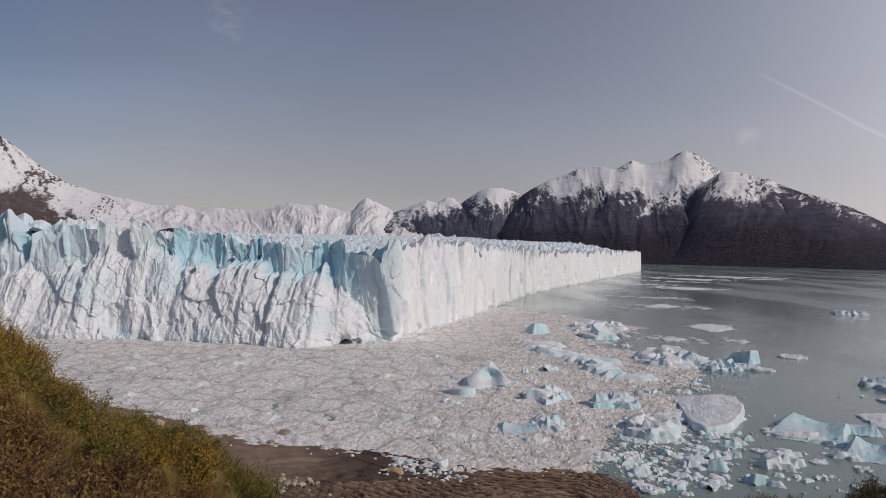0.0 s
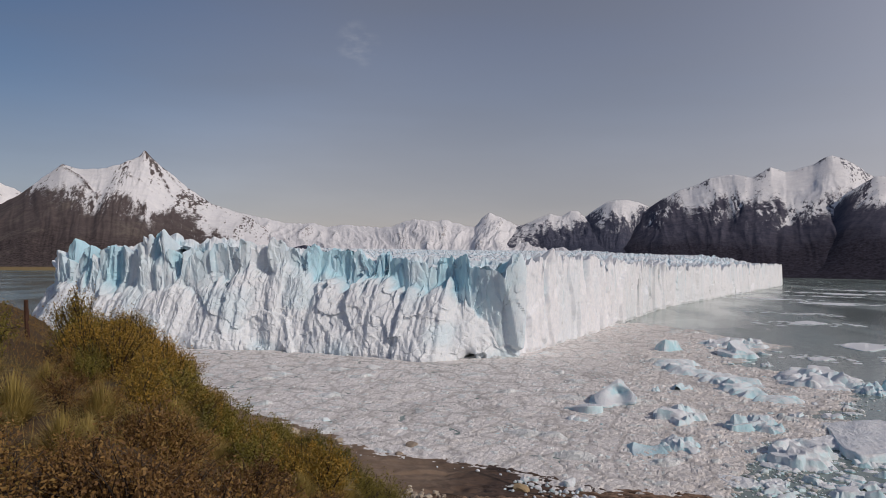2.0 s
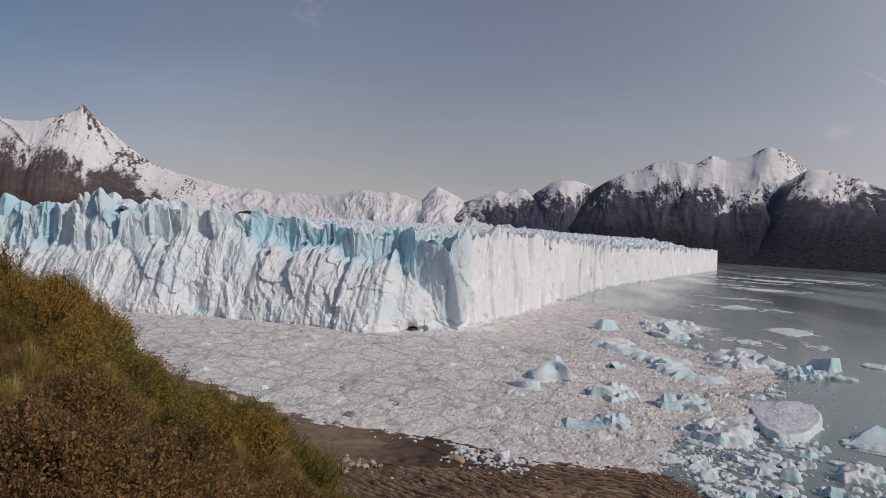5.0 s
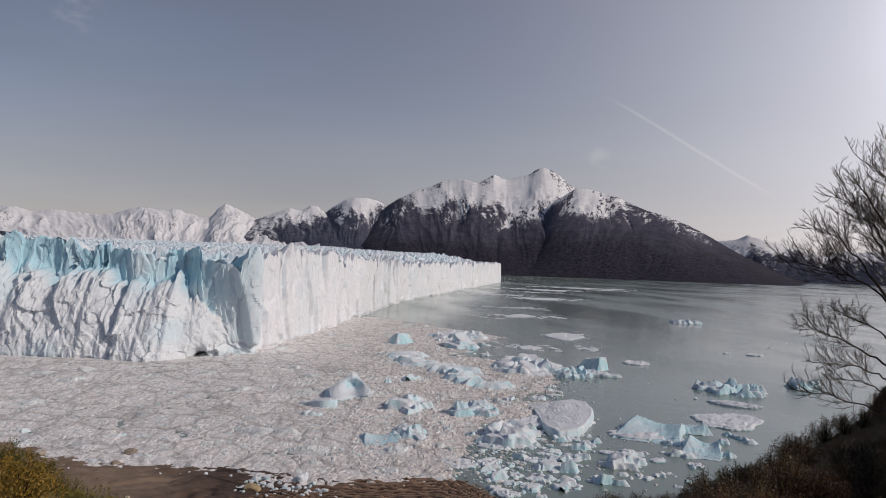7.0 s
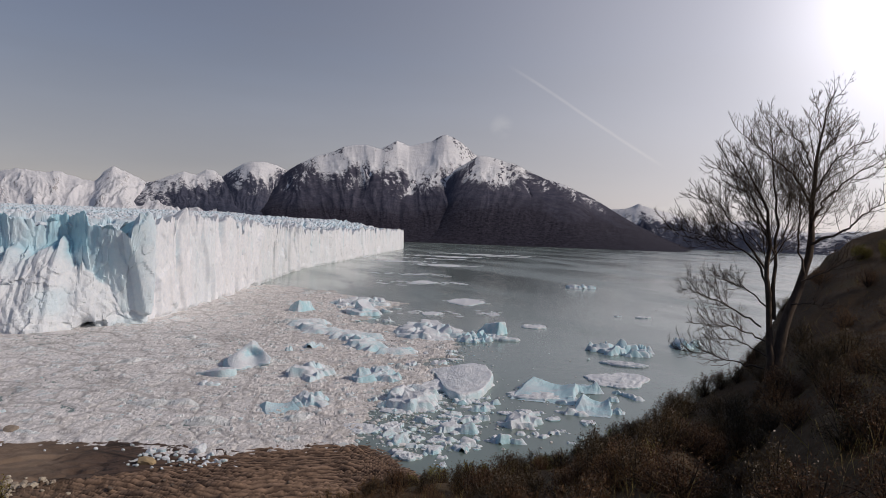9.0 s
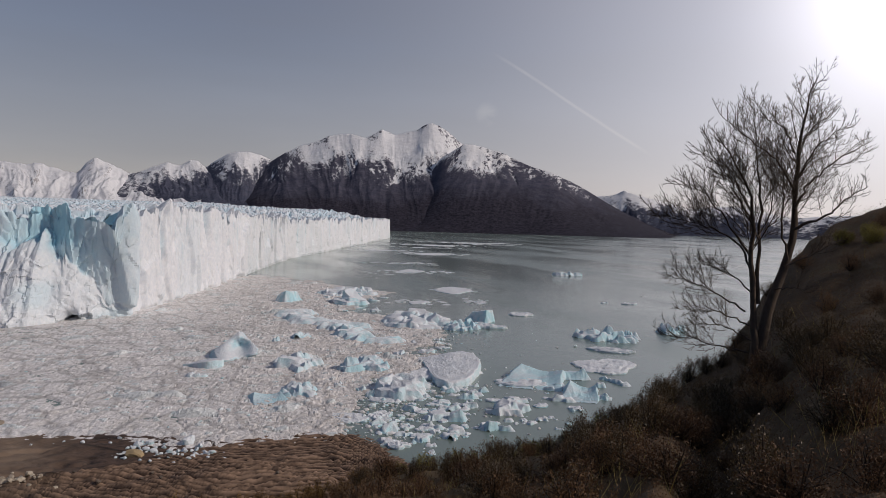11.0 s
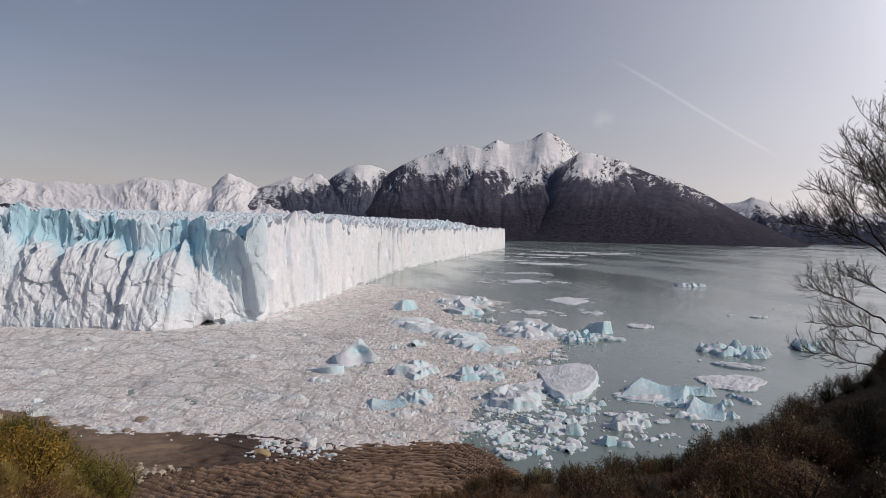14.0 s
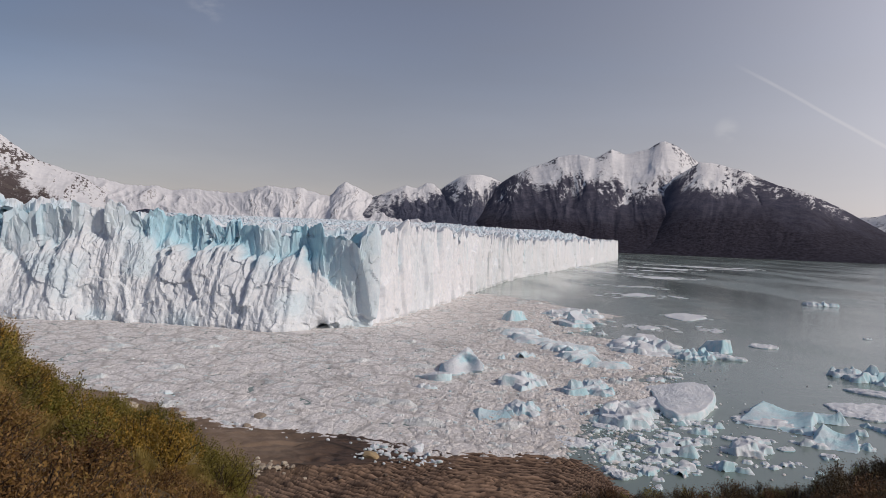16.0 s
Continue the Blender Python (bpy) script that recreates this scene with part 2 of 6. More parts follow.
def make_brash():
    m = Mat("brash_ice", 0.6, 0, 0.3)
    big = m.noise(0.05, 4, 0.6)
    fine = m.noise(1.6, 5, 0.65)
    c = m.ramp(fine, (0.25, (0.72, 0.705, 0.70)), (0.62, (0.95, 0.935, 0.93)))
    c = m.mix(m.span(big, 0.45, 0.7, 0, 0.25), c, (0.70, 0.65, 0.60))
    c = m.mix(m.math("MULTIPLY", m.value("rough"), m.span(m.noise(0.4, 4, 0.7), 0.3, 0.7, 0.1, 0.6)), c, (0.56, 0.52, 0.48))
    bent = m.scaled(1, 0.62, 1, 12)
    for size, most, wide in ((1.1, 0.40, 0.06), (0.36, 0.40, 0.06), (0.085, 0.5, 0.09)):
        c = m.mix(m.span(m.voronoi(size, "DISTANCE_TO_EDGE", bent), 0.0, wide, most, 0.0), c, (0.32, 0.30, 0.29))
    c = m.mix(m.math("MULTIPLY", m.value("clear"), 0.5), c, (0.55, 0.74, 0.80))
    c = m.mix(m.value("wet"), c, (0.27, 0.26, 0.245))
    m.color(c)
    m.bump(m.noise(3.0, 4, 0.7), 0.5, 0.2)
    return m.mat


def make_mountain(name, rock_a, rock_b, forest, tree_line, meadow=False):
    m = Mat(name, 0.9, 0, 0.1)
    pos = m.n.new("ShaderNodeSeparateXYZ")
    m.l.new(m.n.new("ShaderNodeNewGeometry").outputs["Position"], pos.inputs[0])
    z = pos.outputs["Z"]
    big = m.noise(0.004, 6, 0.65)
    mid = m.noise(0.02, 6, 0.72)
    fine = m.noise(0.07, 5, 0.75)
    rock = m.ramp(mid, (0.3, rock_a), (0.7, rock_b))
    woods = m.math("ADD", z, m.math("MULTIPLY", m.math("SUBTRACT", big, 0.5), 260.0))
    rock = m.mix(m.span(woods, tree_line - 70, tree_line + 70, 1.0, 0.0), rock, m.mix(m.span(fine, 0.3, 0.7), tuple(v * 0.5 for v in forest), tuple(v * 1.7 for v in forest)))
    if meadow:
        rock = m.mix(m.span(m.noise(0.009, 5, 0.7), 0.5, 0.72, 0.0, 0.55), rock, (0.20, 0.175, 0.15))
        rock = m.mix(m.span(z, 8, 14, 1.0, 0.0), rock, (0.22, 0.17, 0.09))
    grit = m.noise(0.22, 3, 0.7)
    edge = m.math("ADD", m.value("snow"), m.math("ADD", m.math("MULTIPLY", m.math("SUBTRACT", fine, 0.5), 0.9), m.math("MULTIPLY", m.math("SUBTRACT", grit, 0.5), 0.6)))
    snow = m.span(edge, 0.25, 0.85)
    white = m.ramp(mid, (0.3, (0.70, 0.715, 0.75)), (0.7, (0.85, 0.855, 0.865)))
    m.color(m.mix(snow, rock, white))
    m.bump(mid, 0.5, 9.0)
    m.bump(fine, 0.7, 5.0)
    return m.mat


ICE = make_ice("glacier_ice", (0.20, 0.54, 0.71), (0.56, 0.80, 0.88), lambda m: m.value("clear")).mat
# Patchy blue is the ice's own; more of it on steep sides imitates shade.
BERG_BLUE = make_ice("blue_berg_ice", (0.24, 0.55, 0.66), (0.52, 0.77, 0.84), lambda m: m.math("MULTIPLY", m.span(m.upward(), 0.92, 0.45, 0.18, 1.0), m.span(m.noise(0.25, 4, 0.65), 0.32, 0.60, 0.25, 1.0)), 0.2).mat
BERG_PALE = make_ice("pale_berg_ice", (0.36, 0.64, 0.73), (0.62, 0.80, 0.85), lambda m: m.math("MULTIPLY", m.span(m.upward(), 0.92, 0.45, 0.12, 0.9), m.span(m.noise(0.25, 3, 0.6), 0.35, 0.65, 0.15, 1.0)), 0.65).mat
SCOURED = make_ice("scoured_blue_ice", (0.30, 0.60, 0.70), (0.58, 0.80, 0.86), lambda m: m.span(m.noise(0.22, 4, 0.6), 0.3, 0.62, 0.45, 1.0), 0.1).mat
WATER, BRASH = make_water(), make_brash()

# ---- the lake ----
rr = np.concatenate([[0.0], np.geomspace(30, 9000, 40)])
aa = np.arange(0, 360, 4.0)
A, Rr = np.meshgrid(aa, rr)
X, Y = polar(A, Rr)
tagged(part("water", sheet("water", X, Y, np.zeros_like(X), wrap=True), WATER),
       "calm grey-green glacial lake with a milky sheen", "lake", kind="structure")


# ---- mountains ----
def mountain(name, label, az0, az1, crest, line, foot, top, seed, material, step=0.06, rows=125, relief=0.11, jag=0.05, spur=3.0, foot_z=-3.0, power=1.0, couloirs=(), dust=0.5, craggy=0.0, bowl=0.5, feather=1.0, slant=0.0):
    """A massif seen across the lake. crest and line: the skyline and the snow line as (azimuth, elevation) from the eye; foot and top: distances."""
    az = np.arange(az0, az1 + step, step)
    el = np.interp(az, *np.array(crest, float).T)
    k = np.hanning(9)
    el = np.convolve(np.pad(el, 4, mode="edge"), k / k.sum(), "valid")
    el = el + jag * (fbm(az * 2.2, 0 * az, seed, 5, 0.6) + 1.2 * (ridged(az * 1.1, 0 * az + 4, seed + 1, 4, 0.5) - 0.62)) * np.clip((el + 1.0) / 3, 0.15, 1)
    rt = top + 120 * fbm(az * 0.25, 0 * az + 3, seed + 9, 2)
    zc = EYE + rt * np.tan(np.radians(el))
    u = np.concatenate([np.linspace(0, 1, rows), np.linspace(1.03, 1.35, 6)])
    U, AZ = np.meshgrid(u, az, indexing="ij")
    Rm = foot + (rt - foot) * U
    X, Y = polar(AZ, Rm)
    # ribs and gullies that run down the slope and branch, broad to fine
    bend = fbm(AZ * 0.22, U * 1.1, seed + 3, 2) * 1.1 + slant * (1 - U)
    ribs, ribs_fine = 0.0, 0.0
    for i, (w, amp) in enumerate(((1.0, 1.0), (0.45, 0.62), (0.20, 0.34), (0.085, 0.16))):
        d = bend * (0.45 + 0.55 * w) + 0.35 * w * spur * fbm(AZ / (w * spur) * 0.8, U * (2 + i * 2), seed + 30 + i, 2)
        r_ = ridged((AZ + d) / (spur * w), U * (0.7 + 0.9 * i) + 2, seed + 5 + 2 * i, 2, 0.5) - 0.6
        ribs = ribs + amp * r_
        if i:
            ribs_fine = ribs_fine + amp * r_
    k = np.hanning(85)
    soft_z = np.convolve(np.pad(zc, 42, mode="edge"), k / k.sum(), "valid")
    soft_z = np.minimum(soft_z, zc + 10)
    k = np.hanning(31)
    mid_z = np.minimum(np.convolve(np.pad(zc, 15, mode="edge"), k / k.sum(), "valid"), zc + 8)
    wt, wf = np.clip(U, 0, 1) ** 3, np.clip(U, 0, 1) ** 16
    ze = (soft_z * (1 - wt) + mid_z * wt) * (1 - wf) + zc * wf
    rise = np.clip(U, 0, 1) ** power
    env = np.clip(U * 3, 0, 1) * np.clip((1 - U) * 4.0, 0, 1)
    low_line = np.interp(AZ, *np.array(line, float).T)
    high = np.degrees(np.arctan2(foot_z + (ze - foot_z) * rise - EYE, Rm)) - low_line
    calm = 1 - bowl * smooth(-0.6, 0.8, high)               # snow fills the small hollows
    grain = fbm(X / 60, Y / 60, seed + 7, 4, 0.6)
    shape = rise + env * relief * (1.5 * (ribs - ribs_fine + ribs_fine * calm) + 0.10 * grain)
    Z = foot_z + (ze - foot_z) * shape
    lim = EYE + (zc - EYE) * Rm / rt - 3 - 30 * (1 - np.clip(U, 0, 1))
    Z = np.where((U < 0.99) & (U > 0.3) & (Z > lim), lim - 0.15 * (Z - lim), Z)
    Z = np.where(U > 1, zc - (U - 1) * 900, Z)
    # snow lies above the line, reaches down the gullies in thin streaks and leaves the ribs bare
    over = np.degrees(np.arctan2(Z - EYE, Rm)) - low_line + 0.45 * fbm(AZ * 0.9, U * 2, seed + 17, 3)
    streak = fbm((AZ + bend) * 3.4, U * 9, seed + 15, 5, 0.65)
    flecks = fbm((AZ + bend) * 9.0, U * 40, seed + 16, 4, 0.7)
    load = over / feather + 0.40 * streak + 0.45 * flecks - 0.9 * ribs_fine - 0.5 * ribs
    snow = smooth(-0.75, 0.75, load)
    thin = smooth(-2.6, -0.2, over - 0.5 * ribs) * smooth(-0.7, 0.5, 0.6 * streak + 0.8 * flecks - 1.1 * ribs_fine) * dust
    patchy = smooth(-0.5, 0.6, fbm(AZ * 0.7, U * 4, seed + 18, 3))
    snow = np.clip(np.maximum(snow, (0.50 + 0.90 * patchy) * thin), 0, 1)
    if craggy:
        slope = np.abs(np.gradient(Z, axis=1)) / (np.radians(step) * Rm)
        snow = snow * (1 - craggy * smooth(0.0, 0.4, ribs_fine + 0.4 * flecks) * smooth(0.15, 0.5, slope))
    for a0, u0, a1, u1, wide, much in couloirs:
        t = np.clip((U - u1) / (u0 - u1), 0, 1)
        mid = a1 + (a0 - a1) * t + 0.3 * fbm(U * 9, 0 * U, seed + 12, 3)
        band_ = np.exp(-((AZ - mid) / (wide * (0.4 + 0.8 * t))) ** 2) * smooth(u1 - 0.05, u1 + 0.06, U) * smooth(u0 + 0.1, u0, U)
        Z = Z - 7 * band_ * (1 if much > 0 else -1)
        snow = np.clip(snow + much * band_ * (0.55 + 0.5 * streak + 0.6 * flecks), 0, 1)
    return tagged(part(name, sheet(name, X, Y, Z, values={"snow": snow}), material), label, "mountain", kind="structure")


# ROCKY and DISTANT tones are blued and lifted to imitate aerial haze.
ROCKY = make_mountain("hazed_wooded_massif", (0.040, 0.043, 0.071), (0.105, 0.103, 0.134), (0.031, 0.029, 0.041), 170)
BROWN = make_mountain("brown_wooded_massif", (0.075, 0.062, 0.064), (0.135, 0.112, 0.108), (0.062, 0.050, 0.050), 150, True)
DISTANT = make_mountain("hazed_distant_rock", (0.045, 0.053, 0.088), (0.10, 0.104, 0.14), (0.04, 0.046, 0.072), 120)
ALPINE = make_mountain("alpine_rock", (0.24, 0.23, 0.235), (0.38, 0.365, 0.36), (0.4, 0.4, 0.41), -500)

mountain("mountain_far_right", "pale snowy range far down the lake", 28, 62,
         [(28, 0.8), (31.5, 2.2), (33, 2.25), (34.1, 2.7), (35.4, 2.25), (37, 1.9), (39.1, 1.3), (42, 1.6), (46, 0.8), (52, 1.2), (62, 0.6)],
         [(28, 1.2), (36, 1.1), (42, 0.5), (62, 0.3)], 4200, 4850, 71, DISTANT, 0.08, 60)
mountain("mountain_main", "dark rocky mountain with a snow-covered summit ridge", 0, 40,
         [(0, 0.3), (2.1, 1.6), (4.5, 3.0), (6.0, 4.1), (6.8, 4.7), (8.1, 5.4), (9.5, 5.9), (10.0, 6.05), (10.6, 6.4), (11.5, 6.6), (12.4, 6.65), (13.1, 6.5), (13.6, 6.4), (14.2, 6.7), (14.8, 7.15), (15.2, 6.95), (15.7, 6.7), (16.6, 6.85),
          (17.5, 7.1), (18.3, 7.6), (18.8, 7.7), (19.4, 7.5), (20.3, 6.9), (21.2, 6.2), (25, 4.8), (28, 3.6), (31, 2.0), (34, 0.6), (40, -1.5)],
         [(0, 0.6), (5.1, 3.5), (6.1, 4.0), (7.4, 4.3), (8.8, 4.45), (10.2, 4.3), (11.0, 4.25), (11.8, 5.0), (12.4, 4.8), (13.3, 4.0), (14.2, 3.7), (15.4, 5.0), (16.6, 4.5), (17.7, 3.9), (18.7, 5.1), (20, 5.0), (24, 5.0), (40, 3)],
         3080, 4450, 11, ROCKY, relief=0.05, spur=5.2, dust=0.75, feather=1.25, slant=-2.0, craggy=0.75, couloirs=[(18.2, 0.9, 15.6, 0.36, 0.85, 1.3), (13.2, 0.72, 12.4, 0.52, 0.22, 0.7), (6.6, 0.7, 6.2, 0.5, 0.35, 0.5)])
mountain("mountain_shoulder", "dark rounded mountain shoulder with thin snow on top", 15, 40.5,
         [(15, -1.6), (16.4, -0.5), (17.3, 1.6), (18.3, 3.3), (19.5, 4.9), (20.7, 5.7), (21.4, 6.1), (22.2, 6.1), (23.5, 5.8), (24.8, 5.4), (25.5, 5.0), (26.8, 4.45), (28.4, 4.0), (30.0, 3.3), (31.5, 2.5), (33.7, 1.2), (36.3, -0.05), (38.8, -0.95), (40.5, -1.5)],
         [(15, 5), (17.0, 3.8), (18.4, 4.7), (19.6, 5.5), (20.9, 5.6), (23.2, 5.15), (24.6, 5.0), (25.6, 5.3), (28, 4.8), (32, 3.6), (40.5, 2)],
         3050, 3950, 23, ROCKY, jag=0.03, relief=0.026, spur=4.4, feather=1.5, power=0.95, slant=3.0, couloirs=[(23.6, 0.95, 24.0, 0.62, 0.30, 0.45), (25.2, 0.95, 25.6, 0.60, 0.22, 0.5), (21.4, 0.9, 20.2, 0.70, 0.5, 0.4), (22.4, 0.9, 22.2, 0.66, 0.4, 0.35)], dust=1.15)
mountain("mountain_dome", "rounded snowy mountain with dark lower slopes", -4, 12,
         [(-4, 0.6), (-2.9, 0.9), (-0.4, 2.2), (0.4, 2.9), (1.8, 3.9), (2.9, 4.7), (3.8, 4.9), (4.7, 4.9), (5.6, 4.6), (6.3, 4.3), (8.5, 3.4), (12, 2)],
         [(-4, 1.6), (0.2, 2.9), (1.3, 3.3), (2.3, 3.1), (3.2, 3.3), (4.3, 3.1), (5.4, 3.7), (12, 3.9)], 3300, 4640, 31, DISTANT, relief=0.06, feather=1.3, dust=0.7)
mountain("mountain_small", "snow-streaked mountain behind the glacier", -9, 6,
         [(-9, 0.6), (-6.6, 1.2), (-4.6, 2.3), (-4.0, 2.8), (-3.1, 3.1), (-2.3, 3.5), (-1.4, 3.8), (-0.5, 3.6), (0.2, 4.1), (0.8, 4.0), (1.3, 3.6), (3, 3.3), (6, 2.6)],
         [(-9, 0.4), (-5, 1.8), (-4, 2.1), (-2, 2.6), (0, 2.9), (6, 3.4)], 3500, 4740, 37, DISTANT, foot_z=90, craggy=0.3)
mountain("mountain_back_range", "white jagged range at the head of the glacier", -34, 1,
         [(-34, 4.4), (-30, 4.3), (-28, 3.9), (-25.9, 3.5), (-23.9, 3.1), (-21.8, 2.75), (-20.3, 2.8), (-19.2, 2.6), (-18.1, 2.8), (-16.9, 2.7), (-15.0, 2.55), (-13.8, 2.8), (-13.0, 3.1), (-11.7, 3.3), (-10.7, 3.1), (-9.9, 3.4), (-9.2, 3.1), (-7.5, 2.7),
          (-6.7, 3.6), (-6.2, 3.95), (-5.6, 3.6), (-4.7, 3.2), (-4.0, 2.9), (1, 2.2)], [(-34, -2), (1, -2)], 2950, 4840, 43, ALPINE, bowl=0.2, foot_z=72, power=1.5, relief=0.15, spur=2.6, craggy=0.6, jag=0.09)
mountain("mountain_left", "sharp snowy peak over brown lower slopes", -62, -22,
         [(-62, 0.5), (-50, 0.6), (-46, 1.4), (-43.4, 2.5), (-41, 4.2), (-40, 5.0), (-39.2, 5.8), (-38.3, 6.5), (-37.4, 6.3), (-36.3, 6.3), (-35.5, 6.5), (-34.5, 6.8), (-33.8, 7.2), (-33.2, 7.45), (-32.9, 7.95), (-32.6, 7.5), (-32.0, 7.0), (-31.4, 6.5), (-30.8, 6.1),
          (-29.9, 5.3), (-29.1, 4.8), (-28.2, 4.2), (-27.2, 3.9), (-25.4, 3.2), (-23.7, 2.2), (-22, 0.8)],
         [(-62, 4), (-43, 4.6), (-40.6, 4.6), (-39.5, 4.6), (-38.2, 4.9), (-37.3, 4.6), (-36.4, 4.6), (-34.9, 4.1), (-33.3, 4.1), (-32.5, 3.8), (-31.3, 3.6), (-29.7, 3.3), (-28.4, 2.7), (-27.1, 1.6), (-26, 0.2), (-22, -1)],
         2980, 4300, 53, BROWN, relief=0.045, craggy=0.95, dust=0.75, bowl=0.3, feather=0.9, slant=2.0, couloirs=[(-38.2, 0.98, -36.2, 0.66, 0.22, -0.9), (-32.7, 0.99, -31.0, 0.72, 0.4, -0.8), (-31.2, 0.98, -29.4, 0.7, 0.25, -0.7), (-34.2, 0.8, -32.9, 0.68, 0.2, -0.7)])
mountain("mountain_far_left", "far snow-covered mountain slope", -66, -37,
         [(-66, 3), (-55, 4.4), (-47, 5.4), (-43.4, 5.2), (-42, 4.95), (-40.7, 4.4), (-37, 2)], [(-66, 1), (-37, 1)], 4480, 4850, 59, ALPINE, craggy=0.6, bowl=0.2)

# ---- the glacier ----
FRONT = np.array([(-640, 1500), (-560, 1000), (-460, 680), (-405, 545), (-382, 478), (-325, 424), (-247, 398), (-200, 394), (-160, 397), (-104, 388), (-52, 381), (-30, 386), (-11, 432), (7, 491),
                  (51, 650), (116, 870), (262, 1229), (400, 1560), (511, 1838), (500, 1960), (300, 2300)], float)
LENGTH = np.concatenate([[0], np.cumsum(np.hypot(*np.diff(FRONT, axis=0).T))])


def front_at(s):
    x, y = np.interp(s, LENGTH, FRONT[:, 0]), np.interp(s, LENGTH, FRONT[:, 1])
    e = np.where(np.abs(s - LENGTH[11]) < 40, 4.0 + np.abs(s - LENGTH[11]) * 0.5, 24.0)
    tx = np.interp(s + e, LENGTH, FRONT[:, 0]) - np.interp(s - e, LENGTH, FRONT[:, 0])
    ty = np.interp(s + e, LENGTH, FRONT[:, 1]) - np.interp(s - e, LENGTH, FRONT[:, 1])
    d = np.hypot(tx, ty) + 1e-6
    return x, y, ty / d, -tx / d          # the outward normal lies to the right of the way


CORNER = LENGTH[11]
CREST = [(-42, 48), (-38.8, 48), (-37.3, 53), (-34.8, 58), (-32.5, 61), (-30.6, 66), (-29.2, 62), (-27.1, 65), (-25.4, 60), (-22.8, 57), (-20, 58), (-17.9, 58), (-15.1, 53), (-9.2, 52), (-5.6, 51.5), (-3.3, 54), (-1.1, 57.5),
         (1, 55), (3.3, 52.5), (7.1, 49.5), (11, 49), (15.4, 51), (17, 50)]


APRON = [(-45, 26), (-32, 29), (-27.7, 30), (-25.7, 37), (-24.3, 40), (-23.1, 49), (-22.2, 43), (-21.2, 42), (-19.3, 39), (-17.5, 37), (-16, 40), (-14.5, 41), (-13.4, 37), (-12.8, 33), (-12.3, 43), (-11.7, 40), (-11.1, 36), (-10.4, 39),
         (-9.87, 43), (-9.4, 36), (-9.0, 31), (-7.8, 27), (-6.9, 21), (-5.9, 12), (-5.2, 5), (17, 5)]      # how high the broken apron reaches, by bearing


def facets_on(S, Z, size, tall, seed, warp=0.5, lean=0.0):
    """Broken flat faces on a wall: each cell stands a little in or out and is tilted its own way. About -1 to 1, and a number for each face."""
    d = warp * fbm(S / size / 1.4, Z / tall / 1.4, seed + 50, 3)
    _, _, rid, ox, oy = cells((S + lean * Z) / size + d, Z / tall + 0.7 * d, seed, 0.95)
    tx, ty = (rid * 57.31) % 1.0, (rid * 131.7) % 1.0
    return 0.9 * (rid - 0.5) + ox * (2 * tx - 1) * 1.3 + oy * (2 * ty - 1), ty


